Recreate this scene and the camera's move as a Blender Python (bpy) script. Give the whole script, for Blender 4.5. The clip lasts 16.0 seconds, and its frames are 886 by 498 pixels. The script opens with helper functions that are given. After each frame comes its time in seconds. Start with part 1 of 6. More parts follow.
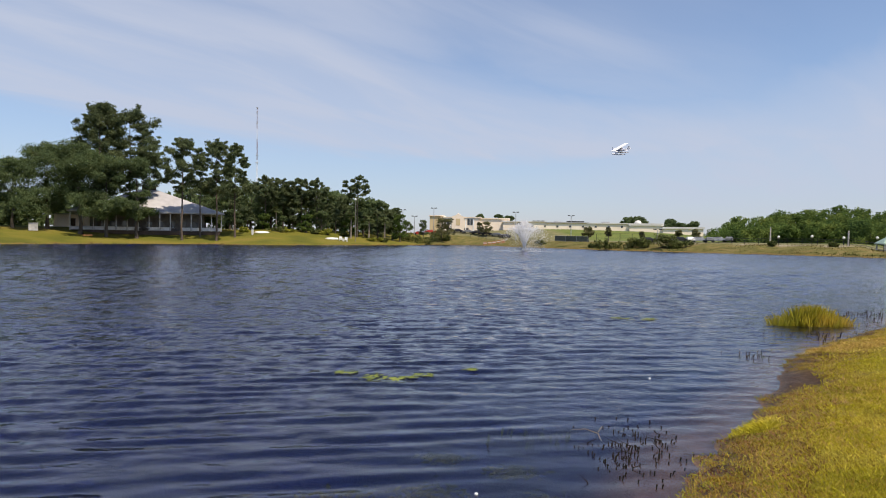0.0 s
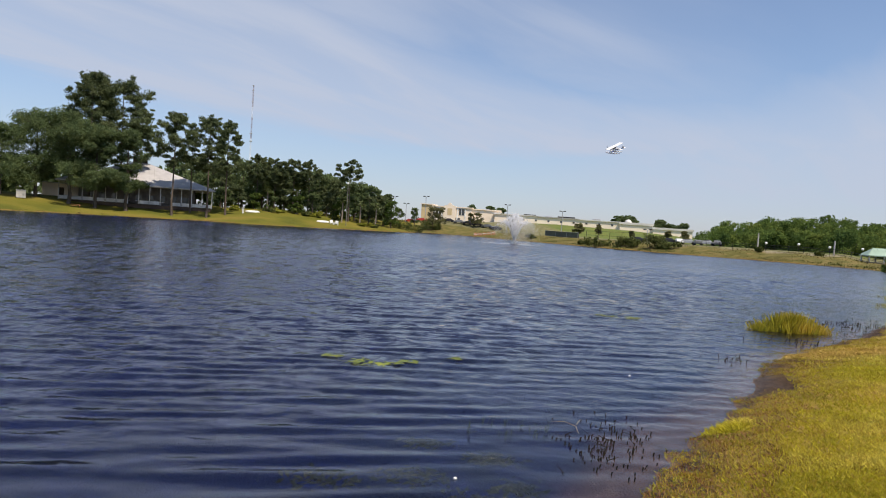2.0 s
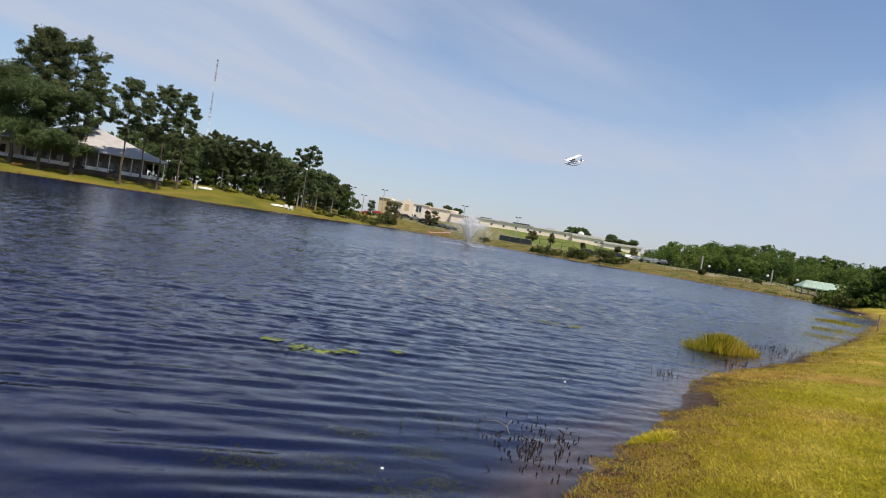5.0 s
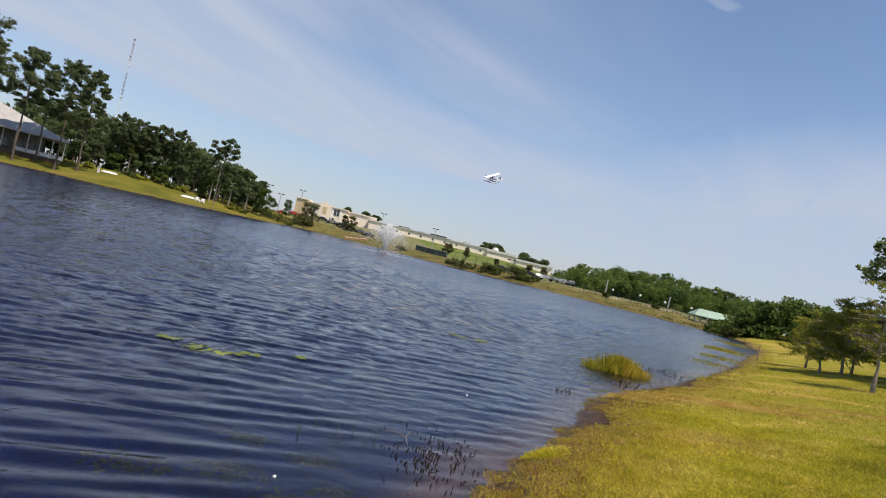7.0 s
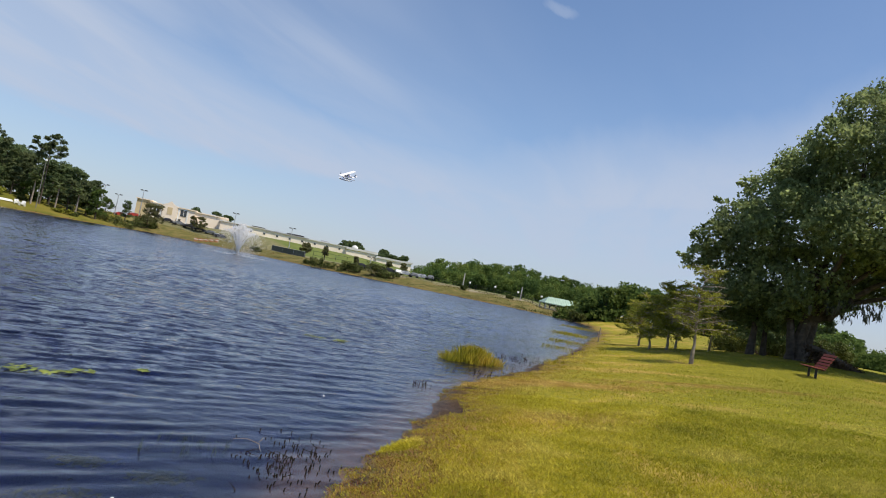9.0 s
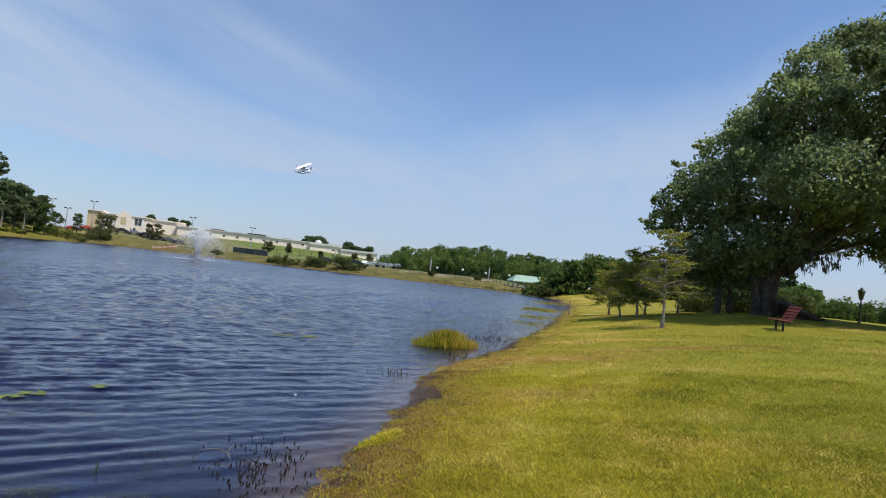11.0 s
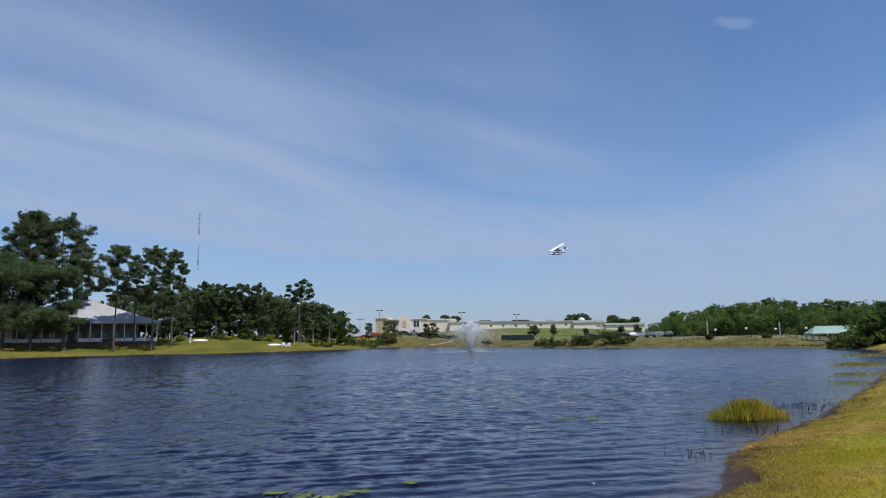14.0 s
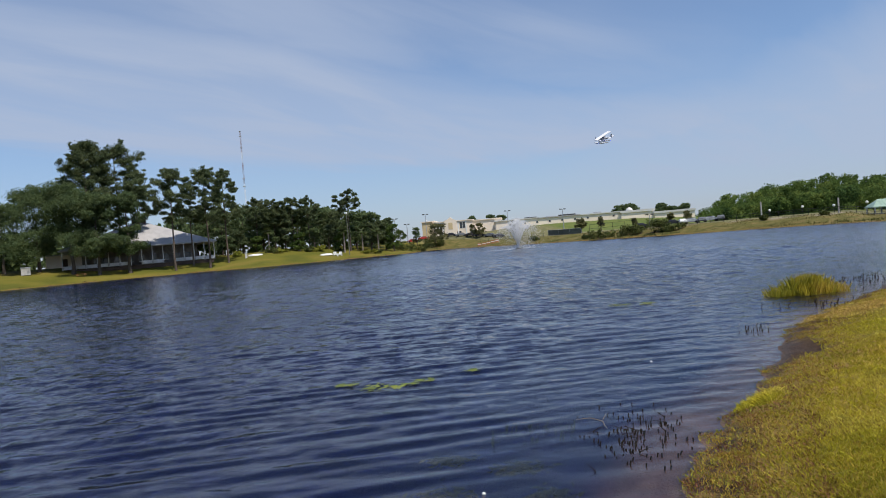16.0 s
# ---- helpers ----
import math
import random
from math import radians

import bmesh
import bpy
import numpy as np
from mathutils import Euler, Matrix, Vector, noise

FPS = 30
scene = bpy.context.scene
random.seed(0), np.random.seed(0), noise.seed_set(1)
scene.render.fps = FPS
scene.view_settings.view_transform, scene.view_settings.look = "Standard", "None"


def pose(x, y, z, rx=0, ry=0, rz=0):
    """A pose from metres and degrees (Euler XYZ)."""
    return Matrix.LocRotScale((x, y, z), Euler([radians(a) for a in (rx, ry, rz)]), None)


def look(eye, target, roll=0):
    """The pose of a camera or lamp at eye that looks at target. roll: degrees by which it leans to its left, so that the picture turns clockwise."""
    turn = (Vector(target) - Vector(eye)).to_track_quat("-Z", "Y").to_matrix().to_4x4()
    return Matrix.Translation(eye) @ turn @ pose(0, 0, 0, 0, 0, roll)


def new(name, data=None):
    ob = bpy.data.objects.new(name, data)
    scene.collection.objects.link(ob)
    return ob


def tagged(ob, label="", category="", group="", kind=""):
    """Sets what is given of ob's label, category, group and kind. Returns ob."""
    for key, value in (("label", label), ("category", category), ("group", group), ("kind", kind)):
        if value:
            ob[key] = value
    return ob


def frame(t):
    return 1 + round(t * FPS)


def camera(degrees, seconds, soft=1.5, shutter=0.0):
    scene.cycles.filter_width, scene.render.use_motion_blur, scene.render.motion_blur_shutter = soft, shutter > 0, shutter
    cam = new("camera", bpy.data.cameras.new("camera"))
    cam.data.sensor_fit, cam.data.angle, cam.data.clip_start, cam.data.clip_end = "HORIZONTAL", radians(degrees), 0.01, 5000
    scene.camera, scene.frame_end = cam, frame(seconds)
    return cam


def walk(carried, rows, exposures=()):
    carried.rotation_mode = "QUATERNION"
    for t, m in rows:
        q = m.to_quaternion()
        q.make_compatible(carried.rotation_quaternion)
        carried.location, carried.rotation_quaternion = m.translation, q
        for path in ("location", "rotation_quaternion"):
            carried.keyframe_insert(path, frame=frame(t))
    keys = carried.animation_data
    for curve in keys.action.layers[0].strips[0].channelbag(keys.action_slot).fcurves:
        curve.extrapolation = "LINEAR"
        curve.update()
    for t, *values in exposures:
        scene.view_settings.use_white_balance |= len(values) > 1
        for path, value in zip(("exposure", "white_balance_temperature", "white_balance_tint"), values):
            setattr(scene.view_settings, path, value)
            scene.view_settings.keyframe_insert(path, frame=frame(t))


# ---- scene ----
cam = camera(69.93, 16.0, soft=1.0)


def aim(x, y, z, yaw, pitch, roll):
    """A camera pose: yaw to the left of +y, pitch up, roll about the line of sight."""
    return pose(x, y, z, 90 + pitch, 0, yaw) @ pose(0, 0, 0, 0, 0, roll)


PATH = [
    (0.0, aim(-0.004, 0.003, 2.294, 0.00, -0.97, 0.68)),
    (0.5, aim(0.050, 0.046, 2.270, 1.36, 0.87, 0.76)),
    (1.0, aim(0.053, -0.046, 2.265, -0.22, 0.10, 0.80)),
    (1.5, aim(0.073, 0.005, 2.284, -0.55, -1.56, 2.33)),
    (2.0, aim(-0.024, -0.150, 2.316, -0.95, -1.93, 3.69)),
    (2.5, aim(-0.034, -0.120, 2.317, -0.31, -1.00, 6.07)),
    (3.0, aim(-0.021, -0.140, 2.274, -0.21, -1.31, 6.87)),
    (5.3, aim(0.055, -0.180, 2.285, -6.41, -1.59, 9.61)),
    (5.5, aim(0.065, -0.183, 2.287, -7.26, -1.20, 10.12)),
    (6.0, aim(0.083, -0.175, 2.300, -8.83, -0.31, 11.27)),
    (6.5, aim(0.078, -0.183, 2.301, -10.78, 0.17, 11.85)),
    (7.0, aim(0.076, -0.222, 2.316, -12.40, 0.53, 13.20)),
    (7.5, aim(0.088, -0.242, 2.338, -14.78, 1.14, 12.88)),
    (8.0, aim(0.120, -0.256, 2.338, -17.28, 2.34, 12.80)),
    (8.5, aim(0.124, -0.287, 2.349, -18.69, 2.53, 12.29)),
    (9.0, aim(0.148, -0.410, 2.369, -24.80, 2.93, 10.98)),
    (9.2, aim(0.163, -0.400, 2.368, -27.49, 3.38, 10.22)),
    (11.3, aim(0.345, 0.010, 2.303, -27.59, 1.77, 4.52)),
    (11.5, aim(0.349, 0.043, 2.305, -26.91, 1.99, 3.10)),
    (12.0, aim(0.313, 0.086, 2.363, -22.78, 4.64, -0.71)),
    (12.5, aim(0.303, 0.023, 2.360, -20.84, 6.74, -2.70)),
    (13.0, aim(0.318, 0.024, 2.360, -17.78, 7.84, -2.99)),
    (13.5, aim(0.256, 0.025, 2.373, -12.05, 8.12, -0.57)),
    (14.0, aim(0.189, 0.051, 2.346, -4.89, 8.16, -1.04)),
    (14.5, aim(0.130, -0.043, 2.309, -1.55, 6.05, -0.89)),
    (15.0, aim(0.035, -0.097, 2.268, -1.12, 2.74, -2.43)),
    (15.5, aim(0.061, -0.047, 2.288, -0.76, 1.42, -3.60)),
    (16.0, aim(0.096, 0.060, 2.243, -0.46, -0.51, -4.80)),
]
EXPOSURES = [(0.0, 0.17, 6800, 15), (3.0, 0.12, 6800, 13.5), (7.0, 0.12, 6800, 13), (9.0, 0.1, 6500, 11.5), (12.0, 0.0, 5850, 10), (13.0, -0.15, 5700, 10), (15.0, -0.28, 5900, 11), (16.0, -0.1, 6200, 12)]
walk(cam, PATH, EXPOSURES)

# ---- world, sun ----
SUN_AZ, SUN_EL = 137.0, 63.0
world = bpy.data.worlds.new("sky_world")
scene.world = world
world.use_nodes = True
wt = world.node_tree
wn, wl = wt.nodes, wt.links
wn.clear()
wout = wn.new("ShaderNodeOutputWorld")
wbg = wn.new("ShaderNodeBackground")
wsky = wn.new("ShaderNodeTexSky")
wsky.sky_type = "NISHITA"
wsky.sun_disc = False
wsky.sun_elevation = radians(SUN_EL)
wsky.sun_rotation = radians(SUN_AZ)
wsky.air_density, wsky.dust_density, wsky.ozone_density = 1.0, 0.5, 4.0
wbg.inputs["Strength"].default_value = 0.13
# thin streaked high cloud, laid out on a flat layer over the whole sky
wco = wn.new("ShaderNodeTexCoord")
wsep = wn.new("ShaderNodeSeparateXYZ")
wl.new(wco.outputs["Generated"], wsep.inputs[0])


def wmath(op, a, b=None):
    n = wn.new("ShaderNodeMath")
    n.operation = op
    for i, v in enumerate((a, b)):
        if v is None:
            continue
        if isinstance(v, (int, float)):
            n.inputs[i].default_value = v
        else:
            wl.new(v, n.inputs[i])
    return n.outputs[0]


wz = wmath("ADD", wmath("MAXIMUM", wsep.outputs["Z"], 0.0), 0.12)
wcomb = wn.new("ShaderNodeCombineXYZ")
wl.new(wmath("DIVIDE", wsep.outputs["X"], wz), wcomb.inputs[0])
wl.new(wmath("DIVIDE", wsep.outputs["Y"], wz), wcomb.inputs[1])


def wnoise(scale, stretch, turn, detail, shift):
    m0 = wn.new("ShaderNodeMapping")
    m0.inputs["Rotation"].default_value = (0, 0, radians(-turn))
    wl.new(wcomb.outputs[0], m0.inputs[0])
    m = wn.new("ShaderNodeMapping")
    m.inputs["Scale"].default_value = (scale * stretch, scale, scale)
    m.inputs["Location"].default_value = (shift, shift * 0.7, 0)
    wl.new(m0.outputs[0], m.inputs[0])
    n = wn.new("ShaderNodeTexNoise")
    n.inputs["Scale"].default_value = 1.0
    n.inputs["Detail"].default_value = detail
    n.inputs["Roughness"].default_value = 0.55
    n.inputs["Distortion"].default_value = 0.4
    wl.new(m.outputs[0], n.inputs["Vector"])
    return n.outputs["Fac"]


def wramp(fac, lo, hi):
    n = wn.new("ShaderNodeMapRange")
    n.interpolation_type = "SMOOTHSTEP"
    n.inputs["From Min"].default_value, n.inputs["From Max"].default_value = lo, hi
    wl.new(fac, n.inputs["Value"])
    return n.outputs[0]


# directions in degrees: to the right of +y, and up
w_azim = wmath("MULTIPLY", wmath("ARCTAN2", wsep.outputs["X"], wsep.outputs["Y"]), 180 / math.pi)
w_elev = wmath("MULTIPLY", wmath("ARCSINE", wsep.outputs["Z"]), 180 / math.pi)


def wbow(centre, curve, base):
    """A shallow bow over the horizon: base + curve * (azimuth - centre)^2."""
    return wmath("ADD", wmath("MULTIPLY", wmath("POWER", wmath("SUBTRACT", w_azim, centre), 2.0), curve), base)


def wstep(v, lo, hi):
    """0 below lo, 1 above hi; lo and hi may be sockets."""
    t = wmath("DIVIDE", wmath("SUBTRACT", v, lo), wmath("SUBTRACT", hi, lo))
    return wramp(t, 0.0, 1.0)


streak_a = wnoise(0.55, 0.35, 43, 4, 5.6)
streak_b = wnoise(1.5, 0.35, 36, 7, 7.7)
streak_c = wnoise(3.2, 0.30, 52, 6, 2.3)
# one broad bank of high cloud over the far shore, with a clear strip under its left half
ruffle = wmath("ADD", wmath("MULTIPLY", wmath("SUBTRACT", streak_b, 0.5), 8.0), wmath("MULTIPLY", wmath("SUBTRACT", streak_c, 0.5), 5.0))
w_el = wmath("ADD", w_elev, ruffle)
bank_low = wbow(8.0, 0.0018, 7.0)
bank_top = wmath("MINIMUM", wbow(22.0, 0.0075, 11.0), 20.0)
bank_in = wstep(wmath("ADD", w_elev, wmath("MULTIPLY", ruffle, 0.35)), wmath("SUBTRACT", bank_low, 0.9), wmath("ADD", bank_low, 0.9))
veil_in = wmath("MULTIPLY", wstep(w_azim, 6.0, 24.0), wstep(w_elev, 0.5, 5.0))
bank_in = wmath("MAXIMUM", bank_in, wmath("MULTIPLY", veil_in, 0.85))
bank_out = wmath("SUBTRACT", 1.0, wstep(w_el, wmath("SUBTRACT", bank_top, 3.5), wmath("ADD", bank_top, 3.5)))
bank_cloud = wmath("MULTIPLY", wmath("MULTIPLY", bank_in, bank_out), wmath("ADD", 0.58, wmath("MULTIPLY", wramp(streak_c, 0.35, 0.65), 0.30)))
# thin streaks over the rest, fewer to the right and overhead
cloud_a = wramp(streak_a, 0.40, 0.62)
cloud_b = wramp(streak_b, 0.42, 0.66)
thin_cloud = wmath("ADD", wmath("MULTIPLY", cloud_a, 0.36), wmath("MULTIPLY", cloud_b, 0.34))
thin_cloud = wmath("MULTIPLY", thin_cloud, wmath("SUBTRACT", 1.0, wmath("MULTIPLY", wstep(w_azim, 8.0, 32.0), 0.8)))
thin_cloud = wmath("MULTIPLY", thin_cloud, wmath("SUBTRACT", 1.0, wmath("MULTIPLY", wstep(w_elev, 20.0, 34.0), 0.5)))
thin_cloud = wmath("MULTIPLY", thin_cloud, wstep(wmath("SUBTRACT", w_elev, bank_low), -2.0, 3.0))
cloud = wmath("MAXIMUM", bank_cloud, thin_cloud)
haze = wmath("MULTIPLY", wramp(wmath("SUBTRACT", 0.30, wsep.outputs["Z"]), 0.02, 0.30), 0.55)
# one small bright wisp to the right
wisp_a = wmath("DIVIDE", wmath("ADD", wmath("SUBTRACT", w_azim, 31.0), wmath("MULTIPLY", wmath("SUBTRACT", streak_c, 0.5), 3.0)), 2.0)
wisp_e = wmath("DIVIDE", wmath("ADD", wmath("SUBTRACT", w_elev, 24.9), wmath("ADD", wmath("MULTIPLY", wisp_a, 0.35), wmath("MULTIPLY", wmath("SUBTRACT", wnoise(9.0, 0.4, 40, 5, 9.4), 0.5), 3.5))), 0.55)
wisp_r = wmath("ADD", wmath("POWER", wisp_a, 2.0), wmath("POWER", wisp_e, 2.0))
wisp = wmath("SUBTRACT", 1.0, wramp(wisp_r, 0.0, 1.2))
cloud = wmath("MAXIMUM", cloud, wmath("MULTIPLY", wisp, 0.32))
wmix0 = wn.new("ShaderNodeMix")
wmix0.data_type = "RGBA"
wl.new(haze, wmix0.inputs["Factor"])
wl.new(wsky.outputs[0], wmix0.inputs["A"])
wmix0.inputs["B"].default_value = (2.58, 3.13, 4.42, 1)
wmix = wn.new("ShaderNodeMix")
wmix.data_type = "RGBA"
wl.new(cloud, wmix.inputs["Factor"])
wl.new(wmix0.outputs["Result"], wmix.inputs["A"])
wmix.inputs["B"].default_value = (3.55, 4.12, 5.12, 1)
wl.new(wmix.outputs["Result"], wbg.inputs["Color"])
wl.new(wbg.outputs[0], wout.inputs[0])

sun_data = bpy.data.lights.new("sun", "SUN")
sun_data.energy, sun_data.angle, sun_data.color = 4.85, radians(0.6), (1.0, 0.92, 0.78)
sun = new("sun", sun_data)
sa, se = radians(SUN_AZ), radians(SUN_EL)
sun.matrix_world = look((0, 0, 60), (-math.sin(sa) * math.cos(se) * 50, -math.cos(sa) * math.cos(se) * 50, 60 - math.sin(se) * 50))


# ---- materials ----
def material(name, colours, scale=4.0, rough=0.8, bump=0.0, bump_scale=None, metal=0.0, rand=0.0, island=0.0, detail=6.0, spec=0.3, stain=0.25, thin=0.0):
    """Noise between two or three colours at one scale, with slow stains over it, fine bump and a per-piece change of tone."""
    m = bpy.data.materials.new(name)
    m.use_nodes = True
    nt = m.node_tree
    n, l = nt.nodes, nt.links
    b = n["Principled BSDF"]
    b.inputs["Roughness"].default_value, b.inputs["Metallic"].default_value = rough, metal
    b.inputs["Specular IOR Level"].default_value = spec
    tc = n.new("ShaderNodeTexCoord")
    nz = n.new("ShaderNodeTexNoise")
    nz.inputs["Scale"].default_value, nz.inputs["Detail"].default_value = scale, detail
    l.new(tc.outputs["Object"], nz.inputs["Vector"])
    rp = n.new("ShaderNodeValToRGB")
    el = rp.color_ramp.elements
    while len(el) < len(colours):
        el.new(0.5)
    for i, c in enumerate(colours):
        el[i].position = 0.3 + 0.4 * i / max(1, len(colours) - 1)
        el[i].color = (*c, 1)
    l.new(nz.outputs["Fac"], rp.inputs["Fac"])
    big = n.new("ShaderNodeTexNoise")
    big.inputs["Scale"].default_value, big.inputs["Detail"].default_value = scale / 9, 3
    l.new(tc.outputs["Object"], big.inputs["Vector"])
    hs = n.new("ShaderNodeHueSaturation")
    l.new(rp.outputs[0], hs.inputs["Color"])
    val = n.new("ShaderNodeMapRange")
    val.inputs["From Min"].default_value, val.inputs["From Max"].default_value = 0.3, 0.7
    val.inputs["To Min"].default_value, val.inputs["To Max"].default_value = 1 - stain, 1 + stain
    l.new(big.outputs["Fac"], val.inputs["Value"])
    out = val.outputs[0]
    for amount, node, socket in ((rand, "ShaderNodeObjectInfo", "Random"), (island, "ShaderNodeNewGeometry", "Random Per Island")):
        if amount:
            src = n.new(node)
            mr = n.new("ShaderNodeMapRange")
            mr.inputs["To Min"].default_value, mr.inputs["To Max"].default_value = 1 - amount, 1 + amount
            l.new(src.outputs[socket], mr.inputs["Value"])
            mu = n.new("ShaderNodeMath")
            mu.operation = "MULTIPLY"
            l.new(out, mu.inputs[0])
            l.new(mr.outputs[0], mu.inputs[1])
            out = mu.outputs[0]
    l.new(out, hs.inputs["Value"])
    l.new(hs.outputs[0], b.inputs["Base Color"])
    if bump:
        bn = n.new("ShaderNodeTexNoise")
        bn.inputs["Scale"].default_value, bn.inputs["Detail"].default_value = bump_scale or scale * 4, 4
        l.new(tc.outputs["Object"], bn.inputs["Vector"])
        bp = n.new("ShaderNodeBump")
        bp.inputs["Strength"].default_value, bp.inputs["Distance"].default_value = bump, 0.02
        l.new(bn.outputs["Fac"], bp.inputs["Height"])
        l.new(bp.outputs[0], b.inputs["Normal"])
    if thin:
        tr = n.new("ShaderNodeBsdfTranslucent")
        l.new(hs.outputs[0], tr.inputs["Color"])
        mx = n.new("ShaderNodeMixShader")
        mx.inputs[0].default_value = thin
        l.new(b.outputs[0], mx.inputs[1])
        l.new(tr.outputs[0], mx.inputs[2])
        l.new(mx.outputs[0], n["Material Output"].inputs["Surface"])
    return m


M_OAK_LEAF = material("oak_leaf", [(0.088, 0.130, 0.060), (0.135, 0.185, 0.080), (0.190, 0.235, 0.095)], 0.5, 0.75, island=0.22, thin=0.55, spec=0.1)
M_LIVE_OAK_LEAF = material("live_oak_leaf", [(0.155, 0.205, 0.088), (0.235, 0.295, 0.122), (0.34, 0.39, 0.15)], 0.9, 0.6, island=0.35, thin=0.58, spec=0.2)
M_PINE_LEAF = material("pine_needle", [(0.085, 0.115, 0.058), (0.135, 0.170, 0.080), (0.19, 0.215, 0.10)], 0.4, 0.8, island=0.22, thin=0.5, spec=0.06)
M_WOOD_LEAF = material("woodland_leaf", [(0.060, 0.105, 0.034), (0.115, 0.170, 0.044), (0.19, 0.23, 0.056)], 0.12, 0.85, island=0.2, thin=0.5, spec=0.05)
M_CYP_LEAF = material("cypress_leaf", [(0.18, 0.20, 0.035), (0.28, 0.295, 0.045), (0.38, 0.36, 0.07)], 1.2, 0.8, island=0.3, thin=0.45, spec=0.12)
M_OLIVE_LEAF = material("olive_leaf", [(0.10, 0.105, 0.045), (0.16, 0.16, 0.07), (0.22, 0.20, 0.09)], 0.6, 0.8, island=0.35, thin=0.3, spec=0.12)
M_PALM_LEAF = material("palm_leaf", [(0.06, 0.085, 0.025), (0.11, 0.13, 0.04)], 1.0, 0.5, island=0.3, thin=0.2)
M_SHRUB_LEAF = material("shrub_leaf", [(0.045, 0.065, 0.016), (0.085, 0.105, 0.024), (0.13, 0.13, 0.035)], 0.8, 0.8, island=0.35, thin=0.25)
M_MOSS = material("hanging_moss", [(0.08, 0.085, 0.065), (0.15, 0.155, 0.12)], 2.0, 0.9, island=0.25, thin=0.2)
M_BARK = material("bark", [(0.05, 0.04, 0.031), (0.12, 0.098, 0.078)], 5.0, 0.95, bump=0.8, bump_scale=14)
M_PALE_BARK = material("pale_bark", [(0.20, 0.16, 0.12), (0.36, 0.31, 0.25)], 6.0, 0.95, bump=0.6, bump_scale=16)
M_PINE_BARK = material("pine_bark", [(0.075, 0.058, 0.046), (0.15, 0.115, 0.09)], 4.0, 0.95, bump=0.6)
M_GRASS = material("grass_blade", [(0.27, 0.252, 0.017), (0.49, 0.425, 0.03), (0.70, 0.57, 0.12)], 0.8, 0.7, island=0.38, thin=0.45)
M_CLOVER = material("clover_leaf", [(0.20, 0.23, 0.018), (0.31, 0.31, 0.028), (0.42, 0.38, 0.06)], 1.2, 0.8, island=0.25, thin=0.35)
M_LUSH = material("lush_grass_blade", [(0.185, 0.195, 0.014), (0.345, 0.335, 0.024), (0.52, 0.455, 0.09)], 0.8, 0.7, island=0.38, thin=0.45)
M_RED_WEED = material("red_weed", [(0.14, 0.055, 0.028), (0.23, 0.11, 0.05), (0.30, 0.19, 0.07)], 2.5, 0.8, island=0.3, thin=0.2)
M_MURK = material("murky_weed", [(0.035, 0.035, 0.018), (0.075, 0.070, 0.032)], 3.0, 0.9, island=0.3)
M_EDGE = material("edge_grass", [(0.20, 0.13, 0.02), (0.38, 0.26, 0.035), (0.54, 0.41, 0.07)], 1.2, 0.7, island=0.35, thin=0.3)
M_REED = material("reed_blade", [(0.24, 0.25, 0.025), (0.44, 0.37, 0.03), (0.60, 0.44, 0.07)], 1.5, 0.6, island=0.35, thin=0.3)
M_DEAD = material("dead_stalk", [(0.018, 0.012, 0.008), (0.05, 0.034, 0.02)], 5.0, 0.9, island=0.4)
M_LILY = material("water_weed", [(0.08, 0.12, 0.02), (0.16, 0.20, 0.03), (0.24, 0.27, 0.05)], 3.0, 0.5, island=0.3)
M_WHITE = material("white_paint", [(0.72, 0.72, 0.70), (0.82, 0.82, 0.80)], 2.0, 0.5)
M_GREY_METAL = material("galvanised_metal", [(0.42, 0.43, 0.44), (0.55, 0.56, 0.57)], 3.0, 0.45, metal=0.6)
M_DARK_METAL = material("black_metal", [(0.018, 0.018, 0.018), (0.035, 0.035, 0.035)], 6.0, 0.5)
M_CREAM = material("cream_stucco", [(0.88, 0.75, 0.60), (0.92, 0.81, 0.67)], 0.3, 0.9, stain=0.08)
M_TAN = material("tan_stucco", [(0.60, 0.47, 0.27), (0.68, 0.55, 0.33)], 0.3, 0.9, stain=0.08)
M_ROOF_WHITE = material("white_roof_sheet", [(0.56, 0.55, 0.52), (0.66, 0.65, 0.62)], 0.4, 0.6, stain=0.1)
M_ROOF_GREY = material("pale_metal_roof", [(0.36, 0.35, 0.35), (0.43, 0.42, 0.42)], 0.8, 0.5, stain=0.12)
M_ROOF_GREEN = material("green_metal_roof", [(0.29, 0.41, 0.32), (0.35, 0.46, 0.37)], 0.8, 0.5, stain=0.12)
M_WINDOW = material("dark_window", [(0.03, 0.035, 0.04), (0.07, 0.08, 0.09)], 0.6, 0.15, spec=0.6)
# the veranda's shade is put into this dark wall colour
M_SHADE_WALL = material("shaded_veranda_wall", [(0.10, 0.09, 0.08), (0.17, 0.15, 0.13)], 1.0, 0.8)
M_BROWN_FRAME = material("brown_timber", [(0.06, 0.04, 0.03), (0.11, 0.075, 0.055)], 4.0, 0.8, bump=0.3)
M_RED_WOOD = material("red_brown_slat", [(0.30, 0.07, 0.055), (0.46, 0.13, 0.10)], 9.0, 0.6, bump=0.3, rand=0.15)
M_CONCRETE = material("concrete", [(0.40, 0.38, 0.34), (0.52, 0.50, 0.46)], 2.0, 0.9, bump=0.2)
M_TYRE = material("tyre_rubber", [(0.012, 0.012, 0.012), (0.02, 0.02, 0.02)], 8.0, 0.9)
M_STRAW = material("bank_grass", [(0.085, 0.085, 0.020), (0.14, 0.118, 0.034), (0.20, 0.15, 0.055)], 0.5, 0.8, island=0.3, thin=0.2)
